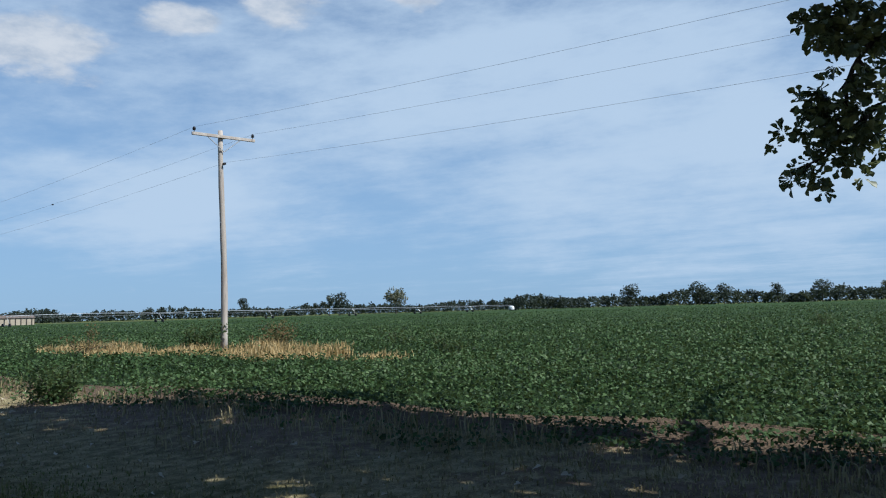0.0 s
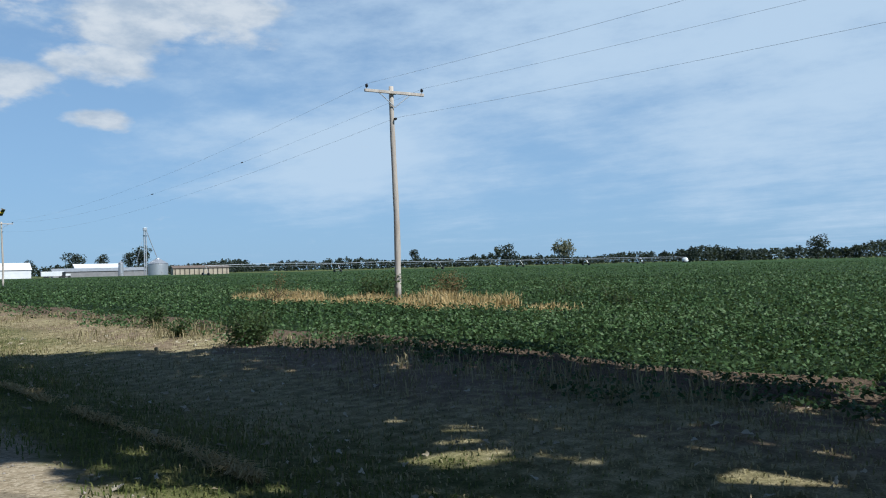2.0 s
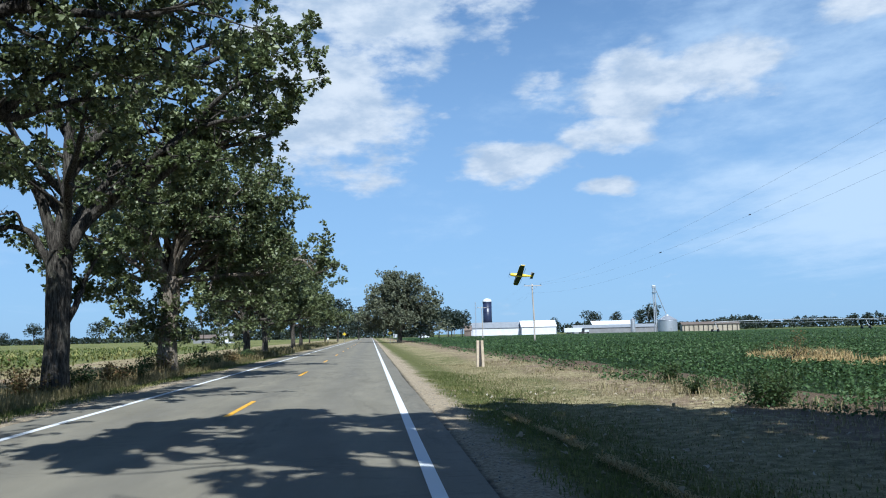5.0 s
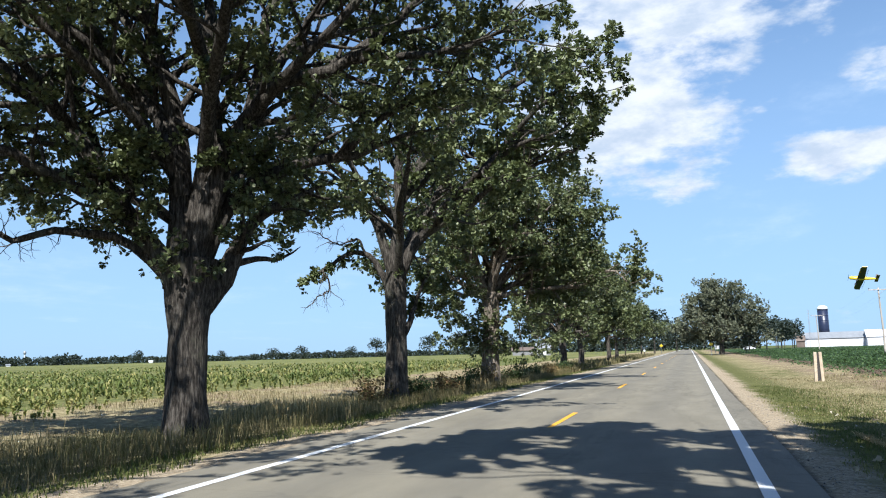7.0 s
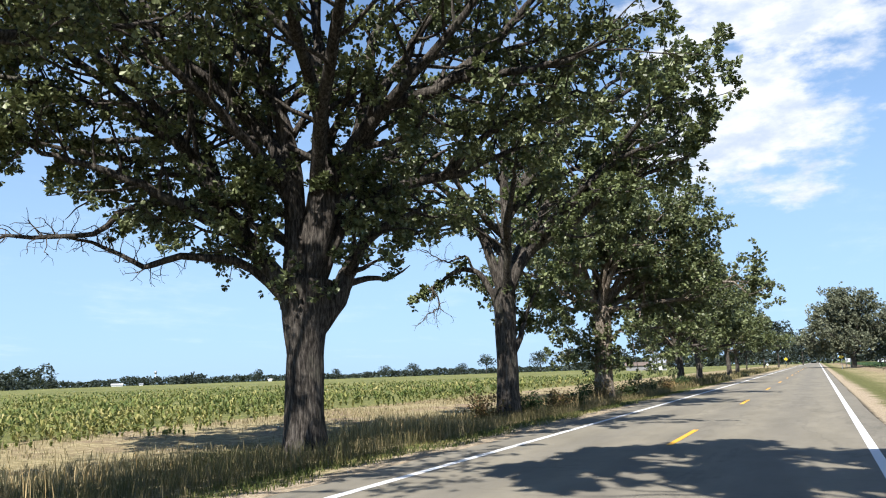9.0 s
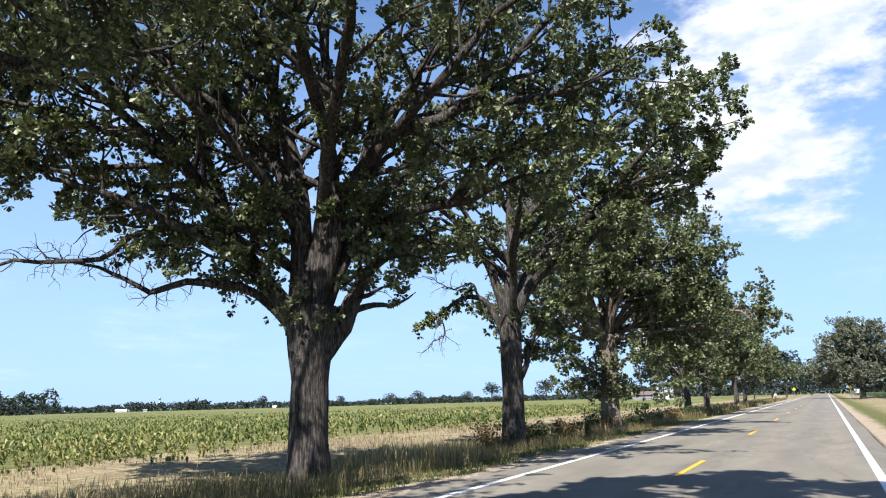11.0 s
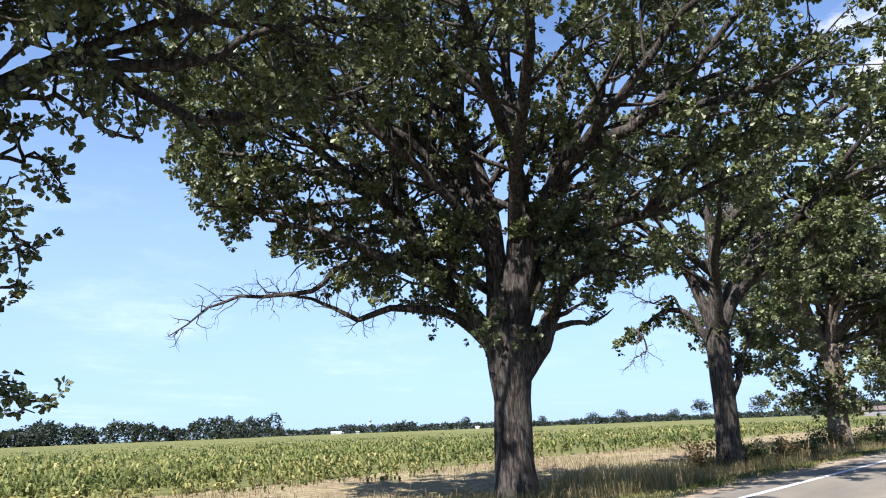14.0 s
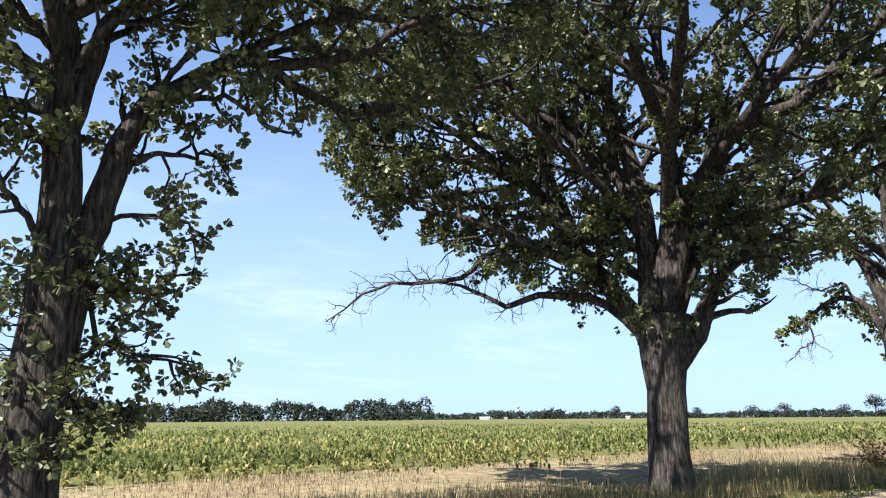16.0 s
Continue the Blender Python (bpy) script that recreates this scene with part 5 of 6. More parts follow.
# loose stones on the shoulders
vs, fs = [], []
for i in range(900):
    side = rs.rand() < 0.7
    sx, sy = (rs.uniform(1.2, 2.1), 2 + 24 * rs.rand() ** 1.6) if side else (rs.uniform(-7.4, -6.7), 5 + 30 * rs.rand())
    q = rs.uniform(0.006, 0.02)
    c = np.array([sx, sy, float(rise(sx, sy)) + q * 0.2])
    vs.append(c + q * np.array([[1, 0, 0], [0, 1, 0], [-1, 0, 0], [0, -1, 0], [0, 0, 0.8], [0.1, 0.1, -0.6]]) * rs.uniform(0.7, 1.3, (6, 1)))
    fs.append(6 * i + np.array([[0, 1, 4], [1, 2, 4], [2, 3, 4], [3, 0, 4], [1, 0, 5], [2, 1, 5], [3, 2, 5], [0, 3, 5]]))
STONE = surface("pale_stone", (0.14, 0.12, 0.1), (0.34, 0.3, 0.255), 12, 0.85)
stuff("loose_stones", mesh_of("loose_stones", np.concatenate(vs), np.concatenate(fs), STONE), "loose pale stones on the gravel shoulder", "gravel")

# ---- utility poles and wires ----
POLE_WOOD = surface("weathered_pole_wood", (0.264, 0.22, 0.185), (0.484, 0.44, 0.387), 5, 0.85, grain=30, relief=0.6, depth=0.01, stretch=(1, 1, 0.08))
DARK_IRON = surface("dark_iron", (0.02, 0.02, 0.022), (0.05, 0.05, 0.055), 20, 0.5, 0.6)
GALV = surface("galvanised_steel", (0.37, 0.387, 0.405), (0.546, 0.563, 0.581), 4, 0.45, 0.7)
WIRE = surface("grey_wire", (0.317, 0.334, 0.352), (0.405, 0.422, 0.44), 8, 0.6, 0.1, relief=0)
POLES = [(16.0, -71.0), (20.5, 26.5), (25.9, 124.0), (31.5, 222.0)]
TOPS = [9.0, 9.15, 9.15, 9.0]


def utility_pole(x, y, top, turn, label):
    z = float(rise(x, y))
    ob = thing("utility_pole", (x, y, z), label, "utility pole", "poles of the power line", turn=turn)
    bm = bmesh.new()
    prof = [(0.145 - 0.05 * i / 12 + 0.006 * math.sin(i * 2.3), (top - z) * i / 12) for i in range(13)]
    lathe(bm, prof, 14)
    for v in bm.verts:
        v.co.x += 0.05 * math.sin(v.co.z * 0.55) - 0.05 * v.co.z / 9
    part("shaft", bm, POLE_WOOD, ob, smooth=True)
    h = top - z - 0.28
    part("crossarm", box(bmesh.new(), (2.75, 0.10, 0.12), (0, -0.15, h), bevel=0.012), POLE_WOOD, ob)
    for s in (-1, 1):
        part("brace", rod(bmesh.new(), (s * 0.72, -0.16, h - 0.05), (0, -0.15, h - 0.62), 0.022, sides=6), GALV, ob)
        bm = bmesh.new()
        lathe(bm, [(0.015, 0), (0.015, 0.06), (0.07, 0.08), (0.05, 0.12), (0.075, 0.14), (0.04, 0.2), (0.02, 0.22)], 12, (s * 1.28, -0.15, h + 0.06))
        part("insulator", bm, DARK_IRON, ob, "dark insulator", smooth=True)
    part("neutral_bracket", box(bmesh.new(), (0.09, 0.2, 0.09), (0, -0.14, h - 1.12), bevel=0.01), DARK_IRON, ob)
    part("band", lathe(bmesh.new(), [(0.128, 0), (0.132, 0.02), (0.132, 0.07), (0.128, 0.09)], 14, (0, 0, h - 0.04)), GALV, ob, smooth=True)
    return ob


ARM_TURN = [-4, -13, -5, -5]
for (x, y), top, turn in zip(POLES, TOPS, ARM_TURN):
    utility_pole(x, y, top, turn, "weathered grey wooden pole with a crossarm, standing in straw" if y == 26.5 else "weathered wooden pole with a crossarm in the bean field")
for name, off, drop in (("power_line", -1.28, -0.02), ("power_line", 1.28, -0.02), ("neutral_line", 0.0, -1.36)):
    for i in range(len(POLES) - 1):
        ends = []
        for k in (i, i + 1):
            a = radians(ARM_TURN[k])
            ends.append(np.array([POLES[k][0] + off * math.cos(a) + 0.24 * math.sin(a), POLES[k][1] + off * math.sin(a) - 0.24 * math.cos(a), TOPS[k] + drop]))
        u = np.linspace(0, 1, 40)
        line = ends[0] + (ends[1] - ends[0]) * u[:, None]
        line[:, 2] -= 1.5 * 4 * u * (1 - u)
        t = Tubes()
        t.add(line, np.full(40, 0.004), 5)
        tagged(put(name, t.mesh(name, WIRE)), "thin grey wire slung between the poles", "wire", "wires of the power line")

# sleeves spliced into one wire
for k, half in ((0.372, 0.32), (0.194, 0.12)):
    ends = []
    for i in (1, 2):
        a = radians(ARM_TURN[i])
        ends.append(np.array([POLES[i][0] + 1.28 * math.cos(a) + 0.24 * math.sin(a), POLES[i][1] + 1.28 * math.sin(a) - 0.24 * math.cos(a), TOPS[i] - 0.02]))
    way = (ends[1] - ends[0]) / np.linalg.norm(ends[1] - ends[0])
    mid = ends[0] + (ends[1] - ends[0]) * k - np.array([0, 0, 6.0 * k * (1 - k)])
    tagged(part("wire_splice", rod(rod(bmesh.new(), mid - way * half, mid + way * half, 0.025, sides=8), mid - way * half * 0.4, mid + way * half * 0.4, 0.04, sides=8), DARK_IRON), "dark splice sleeve round the overhead wire", "wire fitting", "splices in the wire")

# ---- marker post ----
CONCRETE = surface("tan_weathered_board", (0.34, 0.27, 0.19), (0.52, 0.43, 0.32), 6, 0.9)
DARK_WOOD = surface("dark_wood", (0.0264, 0.0238, 0.0211), (0.0616, 0.0528, 0.0484), 8, 0.9)
post = thing("marker_post", at_ground(5.45, 39.6), "pale twin-panel marker post with a dark gap on the verge", "post", turn=4)
for s in (-1, 1):
    part("panel", box(bmesh.new(), (0.13, 0.12, 1.36), (s * 0.125, 0, 0.64), (0, s * -1.6, 0), 0.012), CONCRETE, post)
part("core", box(bmesh.new(), (0.13, 0.07, 1.3), (0, 0.02, 0.62), bevel=0.008), DARK_WOOD, post, "dark core between the panels")

# ---- farmstead ----
WHITE_METAL = surface("white_painted_metal", (0.528, 0.546, 0.563), (0.651, 0.66, 0.669), 0.4, 0.5, grain=6, relief=0.1)
GREY_ROOF = surface("grey_metal_roof", (0.229, 0.246, 0.264), (0.334, 0.352, 0.37), 0.5, 0.5, 0.3, grain=5, relief=0.1)
BLUE_SILO = surface("dark_blue_enamel", (0.0106, 0.0158, 0.0396), (0.022, 0.0299, 0.066), 0.3, 0.35, grain=4, relief=0.05)
TAN_WALL = surface("tan_boards", (0.282, 0.238, 0.176), (0.44, 0.378, 0.29), 0.4, 0.85, grain=5)
BROWN_ROOF = surface("brown_roof", (0.088, 0.066, 0.0528), (0.158, 0.123, 0.101), 0.5, 0.8, grain=5)
GREY_BOARDS = surface("grey_boards", (0.141, 0.141, 0.145), (0.238, 0.238, 0.242), 0.4, 0.9, grain=5)
GLASS, gn, gl, gb = material("dark_glass", 0.1)
gb.inputs["Base Color"].default_value = (0.02, 0.025, 0.03, 1)
RUBBER = surface("black_rubber", (0.015, 0.015, 0.016), (0.035, 0.035, 0.036), 8, 0.9)
YELLOW = surface("yellow_aircraft_paint", (0.72, 0.47, 0.02), (0.82, 0.56, 0.04), 1.0, 0.35, relief=0)
DARK_OLIVE = surface("dark_olive_wing_surface", (0.035, 0.036, 0.018), (0.09, 0.085, 0.03), 0.8, 0.5, relief=0)
SIGN_YELLOW = surface("yellow_sign_sheeting", (0.5, 0.36, 0.02), (0.58, 0.43, 0.03), 3, 0.4, relief=0)


def polar(az, dist):
    return -dist * math.sin(radians(az)), dist * math.cos(radians(az))


def gable(bm, w, d, wall, peak, over=0.4, slab=0.18):
    """A pitched roof over a body w (x) by d (y), ridge along x."""
    for s in (-1, 1):
        slope = math.atan2(peak - wall, d / 2)
        run = (d / 2 + over) / math.cos(slope)
        box(bm, (w + 2 * over, run, slab), (0, s * (d / 2 + over) / 2, (wall + peak) / 2 - 0.5 * over * math.tan(slope) + slab * 0.6), (-s * math.degrees(slope), 0, 0))
    return bm


def gabled_body(bm, w, d, wall, peak):
    xs = (-w / 2, w / 2)
    prof = [(-d / 2, 0), (d / 2, 0), (d / 2, wall), (0, peak), (-d / 2, wall)]
    rings = [[bm.verts.new((x, y, z)) for y, z in prof] for x in xs]
    bm.faces.new(rings[0][::-1])
    bm.faces.new(rings[1])
    for i in range(5):
        j = (i + 1) % 5
        bm.faces.new((rings[0][i], rings[0][j], rings[1][j], rings[1][i]))
    bmesh.ops.recalc_face_normals(bm, faces=bm.faces)
    return bm


def building(name, az, dist, w, d, wall, peak, wall_mat, roof_mat, label, turn=None, doors=(), windows=(), category="farm building"):
    """doors, windows: places along the front (the side towards the road) with width and height."""
    x, y = polar(az, dist)
    ob = thing(name, (x, y, -0.1), label, category, turn=az if turn is None else turn)
    part("wall", gabled_body(bmesh.new(), w, d, wall, peak), wall_mat, ob)
    part("roof", gable(bmesh.new(), w, d, wall, peak), roof_mat, ob)
    for px, dw, dh in doors:
        part("door", box(bmesh.new(), (dw, 0.14, dh), (px, -d / 2 - 0.05, dh / 2), bevel=0.02), GREY_BOARDS, ob)
    for px, pz, dw, dh in windows:
        win = part("window", box(bmesh.new(), (dw, 0.12, dh), (px, -d / 2 - 0.04, pz), bevel=0.02), WHITE_METAL, ob)
        part("pane", box(bmesh.new(), (dw - 0.25, 0.06, dh - 0.25), (px, -d / 2 - 0.11, pz)), GLASS, win)
    return ob


building("barn", -9.01, 470, 30.0, 14, 4.5, 7.7, WHITE_METAL, GREY_ROOF, "long white metal barn with a grey roof", -4)
building("barn", -12.03, 466, 20.0, 13, 4.7, 8.2, WHITE_METAL, WHITE_METAL, "white metal barn with a white roof", -4)
building("grey_shed", -17.4, 520, 52, 10, 3.4, 5.2, GREY_BOARDS, GREY_ROOF, "long low grey board shed", -8, doors=((-18, 4, 2.8), (-2, 4, 2.8), (12, 4, 2.8)))
building("machine_shed", -17.2, 560, 27, 16, 5.0, 8.2, GREY_BOARDS, WHITE_METAL, "machine shed with a bright white roof", -6)
building("small_shed", -7.0, 455, 4.0, 5, 3.6, 6.0, BROWN_ROOF, BROWN_ROOF, "small dark shed at the end of the barn")
shed = building("open_shed", -23.85, 430, 28, 9, 3.6, 4.8, TAN_WALL, BROWN_ROOF, "low open-fronted shed with a brown roof and tan panels", -14)
for i in range(12):
    part("front_post", box(bmesh.new(), (0.3, 0.3, 3.4), (-13 + 2.36 * i, -4.7, 1.7)), DARK_WOOD, shed)
trailer = thing("stock_trailer", (*polar(-14.6, 440), 0.0), "long white trailer parked by the barn", "trailer", turn=-6)
part("box_body", box(bmesh.new(), (10.5, 2.5, 2.4), (0, 0, 2.1), bevel=0.12), WHITE_METAL, trailer)
part("hitch", box(bmesh.new(), (2.2, 0.3, 0.3), (6.2, 0, 0.9), bevel=0.03), DARK_IRON, trailer)
for px in (-3.4, -2.2, 3.6):
    for s in (-1, 1):
        part("wheel", rod(bmesh.new(), (px, s * 1.0, 0.5), (px, s * 1.28, 0.5), 0.5, sides=16), RUBBER, trailer)
tractor = thing("tractor", (*polar(-15.35, 436), 0.0), "pale tractor parked beside the trailer", "tractor", turn=-10)
part("hood", box(bmesh.new(), (2.4, 1.1, 1.1), (1.2, 0, 1.5), bevel=0.12), WHITE_METAL, tractor)
part("cab", box(bmesh.new(), (1.5, 1.7, 1.6), (-0.6, 0, 2.2), bevel=0.12), GLASS, tractor)
for px, r in ((-0.7, 0.85), (1.9, 0.55)):
    for s in (-1, 1):
        part("wheel", rod(bmesh.new(), (px, s * 0.75, r), (px, s * 1.15, r), r, sides=18), RUBBER, tractor)
silo = thing("silo", (*polar(-8.46, 535), 0), "tall dark blue enamelled silo with a white domed cap", "silo")
part("shell", lathe(bmesh.new(), [(3.0, 0), (3.0, 22.6)], 28), BLUE_SILO, silo, smooth=True)
for i in range(7):
    part("hoop", lathe(bmesh.new(), [(3.0, 0), (3.08, 0.05), (3.08, 0.2), (3.0, 0.25)], 28, (0, 0, 3.1 * (i + 1))), BLUE_SILO, silo)
part("dome", lathe(bmesh.new(), [(3.15, 22.5), (3.12, 23.0), (2.7, 24.0), (1.7, 24.7), (0.4, 25.0)], 28), WHITE_METAL, silo, "white domed cap", smooth=True)
mast = thing("antenna_mast", (*polar(-7.6, 455), 0), "thin lattice mast behind the barn", "mast")
for k in range(3):
    a = k * 2.094
    part("leg", rod(bmesh.new(), (0.45 * math.cos(a), 0.45 * math.sin(a), 0), (0.1 * math.cos(a), 0.1 * math.sin(a), 19.5), 0.07, sides=5), GALV, mast)
for z in (13, 15.5, 17.5, 19):
    part("aerial", rod(bmesh.new(), (-0.7, 0, z), (0.7, 0, z), 0.06, sides=5), GALV, mast)
for z in range(2, 13, 2):
    part("strut", rod(bmesh.new(), (-0.4, 0, z), (0.35, 0.2, z + 1.4), 0.04, sides=4), GALV, mast)


def grain_bin(az, dist, r, wall, peak, label):
    ob = thing("grain_bin", (*polar(az, dist), 0), label, "grain bin", "grain bins of the farm")
    prof = []
    n = int(wall / 0.8)
    for i in range(n):
        prof += [(r, wall * i / n), (r + 0.05, wall * (i + 0.5) / n)]
    part("wall", lathe(bmesh.new(), prof + [(r, wall)], 32), GALV, ob, smooth=True)
    part("roof", lathe(bmesh.new(), [(r + 0.2, wall), (r * 0.25, peak - 0.4), (r * 0.2, peak), (0.2, peak + 0.25)], 32), GALV, ob)
    part("door", box(bmesh.new(), (0.9, 0.12, 1.9), (0, -r - 0.03, 1.1)), GREY_ROOF, ob)
    return ob


grain_bin(-21.1, 450, 5.2, 6.4, 9.3, "corrugated steel grain bin with a conical roof")
grain_bin(-18.75, 470, 1.3, 7.4, 8.4, "small upright steel hopper")
leg = thing("grain_elevator", (*polar(-20.3, 462), 0), "tall grain elevator leg with a spout to the bin", "grain elevator")
for s in (-1, 1):
    part("casing", box(bmesh.new(), (0.45, 0.7, 25.2), (s * 0.5, 0, 12.6)), GALV, leg)
part("head", box(bmesh.new(), (2.0, 1.2, 1.7), (0, 0, 25.6), bevel=0.2), GALV, leg)
part("spout", rod(bmesh.new(), (0.8, 0, 24.6), (6.6, 0.4, 10.2), 0.22, sides=8), GALV, leg)
part("guy", rod(bmesh.new(), (-0.8, 0, 22.5), (-6.0, 0, 2.0), 0.07, sides=5), WIRE, leg)
part("platform", box(bmesh.new(), (2.6, 2.0, 0.15), (0, 0, 22.4)), GALV, leg)
for az, h in ((-6.02, 10.5), (-6.75, 9.5), (-5.5, 8.5)):
    far_pole = thing("farm_pole", (*polar(az, 440), 0), "plain pale pole by the farm lane", "pole", "poles by the farm lane")
    part("shaft", lathe(bmesh.new(), [(0.22, 0), (0.15, h)], 8), POLE_WOOD, far_pole, smooth=True)
    part("arm", box(bmesh.new(), (1.3, 0.12, 0.12), (0, 0, h - 0.5)), POLE_WOOD, far_pole)


# ---- left-hand farms, signs, things by the road ----
building("farmhouse", 10.1, 258, 4.4, 6, 2.5, 4.2, WHITE_METAL, GREY_ROOF, "small white farmhouse behind the oaks", doors=((1.6, 1.0, 2.1),), windows=((-1.4, 1.7, 1.2, 1.3),), category="house")
building("low_barn", 11.6, 275, 7, 6, 2.0, 3.0, GREY_BOARDS, BROWN_ROOF, "low grey barn with a brown roof beside the farmhouse")
building("farm_shed", 47.6, 820, 10, 7, 1.9, 3.0, WHITE_METAL, WHITE_METAL, "white farm shed on the skyline")
building("farm_shed", 46.1, 830, 3.5, 4, 1.7, 2.6, WHITE_METAL, GREY_ROOF, "small white farm shed on the skyline")
building("farm_shed", 37.6, 800, 3.5, 4, 1.7, 2.6, WHITE_METAL, WHITE_METAL, "small white shed far across the corn")
tower = thing("water_tower", (*polar(45.2, 1000), 0), "pale grey water tower above the far woods", "water tower")
part("tank", lathe(bmesh.new(), [(0.9, 13), (1.7, 14.2), (1.7, 16), (0.7, 16.9)], 20), GREY_ROOF, tower, smooth=True)
part("stem", lathe(bmesh.new(), [(0.9, 0), (0.8, 13.1)], 14), GREY_ROOF, tower, smooth=True)


def warning_sign(x, y, size, label):
    ob = thing("warning_sign", at_ground(x, y), label, "road sign", "warning signs")
    part("sign_post", box(bmesh.new(), (0.09, 0.06, 2.6), (0, 0.05, 1.3), bevel=0.008), GALV, ob)
    part("plate", box(bmesh.new(), (size, 0.02, size), (0, 0, 2.3), (0, 45, 0), 0.008), SIGN_YELLOW, ob, "yellow diamond plate")


warning_sign(-8.4, 250, 0.8, "yellow diamond warning sign on the far verge")
warning_sign(4.2, 176, 0.6, "yellow diamond warning sign beside the great oak")
board = thing("roadside_board", at_ground(6.0, 196), "white board on posts by a driveway", "sign")
part("panel", box(bmesh.new(), (1.1, 0.1, 0.8), (0, 0, 1.5), bevel=0.02), WHITE_METAL, board)
for s in (-1, 1):
    part("leg", box(bmesh.new(), (0.12, 0.12, 1.2), (s * 0.4, 0.1, 0.6)), GALV, board)
box_ob = thing("mailbox", at_ground(-8.1, 150), "white mailbox on a post", "mailbox")
part("stand", box(bmesh.new(), (0.1, 0.1, 1.1), (0, 0, 0.55)), DARK_WOOD, box_ob)
part("shell", rod(bmesh.new(), (0, -0.28, 1.22), (0, 0.28, 1.22), 0.18, sides=14), WHITE_METAL, box_ob)
car = thing("parked_car", (21.9, 330.0, -0.1), "white car parked in a driveway beyond the oak", "car", turn=4)
bm = bmesh.new()
prof = [(-2.2, 0.35), (2.2, 0.35), (2.25, 0.85), (1.2, 0.98), (0.6, 1.45), (-1.3, 1.48), (-2.15, 1.0)]
sides_ = [[bm.verts.new((x, s * 0.86, z)) for x, z in prof] for s in (-1, 1)]
bm.faces.new(sides_[0])
bm.faces.new(sides_[1][::-1])
for i in range(len(prof)):
    j = (i + 1) % len(prof)
    bm.faces.new((sides_[0][j], sides_[0][i], sides_[1][i], sides_[1][j]))
bmesh.ops.bevel(bm, geom=list(bm.edges), offset=0.06, segments=2, affect="EDGES")
part("body", bm, WHITE_METAL, car)
part("side_window", box(bmesh.new(), (1.7, 1.76, 0.36), (-0.35, 0, 1.2), bevel=0.03), GLASS, car)
for px in (-1.4, 1.4):
    for s in (-1, 1):
        part("wheel", rod(bmesh.new(), (px, s * 0.7, 0.33), (px, s * 0.9, 0.33), 0.33, sides=16), RUBBER, car)

# ---- pivot irrigation rig ----
A, B = np.array([108.0, 240.0]), np.array([424.0, 262.0])
rig = thing("irrigation_rig", (*A, 0), "long galvanised pivot irrigation pipe on wheeled towers", "irrigation rig", turn=math.degrees(math.atan2(B[1] - A[1], B[0] - A[0])))
L = float(np.linalg.norm(B - A))
SPANS = 6
for i in range(SPANS):
    u = np.linspace(0, 1, 14)
    w = L / SPANS
    t = Tubes()
    t.add(np.stack([(i + u) * w, 0 * u, 3.3 + 1.5 * u * (1 - u)], -1), np.full(14, 0.11), 6)
    put("pipe", t.mesh("pipe", GALV), rig)
    t = Tubes()
    t.add(np.stack([(i + u) * w, 0 * u, 3.2 + 1.5 * u * (1 - u) - 3.4 * u * (1 - u)], -1), np.full(14, 0.035), 4)
    truss = put("truss_rod", t.mesh("truss_rod", GALV), rig)
    for k in range(1, 8):
        f = k / 8
        part("strut", rod(bmesh.new(), ((i + f) * w, 0, 3.3 + 1.5 * f * (1 - f)), ((i + f) * w, 0, 3.2 - 1.9 * f * (1 - f)), 0.03, sides=4), GALV, truss)
for i in range(SPANS + 1):
    px = L * i / SPANS
    tw = part("tower", rod(rod(bmesh.new(), (px, -1.9, 0.7), (px, 0, 3.3), 0.06, sides=6), (px, 1.9, 0.7), (px, 0, 3.3), 0.06, sides=6), GALV, rig)
    part("axle_beam", rod(bmesh.new(), (px, -2, 0.65), (px, 2, 0.65), 0.07, sides=6), GALV, tw)
    for s in (-1, 1):
        part("wheel", rod(bmesh.new(), (px - 0.14, s * 1.9, 0.6), (px + 0.14, s * 1.9, 0.6), 0.6, sides=16), RUBBER, tw)
tank = thing("water_tank", (425.5, 264.0, 0), "white tank at the end of the irrigation rig", "tank")
part("shell", lathe(bmesh.new(), [(1.6, 0.6), (1.75, 0.9), (1.75, 2.6), (1.2, 3.0), (0.3, 3.1)], 20), WHITE_METAL, tank, smooth=True)
part("stand", box(bmesh.new(), (2.4, 2.4, 0.6), (0, 0, 0.3)), DARK_IRON, tank)

# ---- crop-dusting aircraft, banking low over the field ----
px, py = polar(-10.96, 285)
AIR = (px, py, 1.47 + 285 * math.tan(radians(4.1)))
plane = thing("crop_duster", AIR, "small yellow low-wing crop-dusting aircraft banking in flight", "aircraft")
plane.matrix_basis = Matrix.Translation(AIR) @ pose(0, 0, 0, 0, 0, 193 - 11) @ pose(0, 0, 0, 26, 0, 0) @ pose(0, 0, 0, 0, -6, 0)
bm = bmesh.new()
prof = [(3.9, 0.25), (3.6, 0.55), (2.2, 0.66), (0.6, 0.72), (-2.0, 0.46), (-4.6, 0.18)]
rings = [[bm.verts.new((x, r * 0.85 * math.cos(2 * math.pi * i / 14), 0.15 + r * math.sin(2 * math.pi * i / 14))) for i in range(14)] for x, r in prof]
for lo, hi in zip(rings, rings[1:]):
    for i in range(14):
        bm.faces.new((lo[i], lo[(i + 1) % 14], hi[(i + 1) % 14], hi[i]))
bm.faces.new(rings[0])
bm.faces.new(rings[-1][::-1])
bmesh.ops.recalc_face_normals(bm, faces=bm.faces)
part("fuselage", bm, YELLOW, plane, smooth=True)
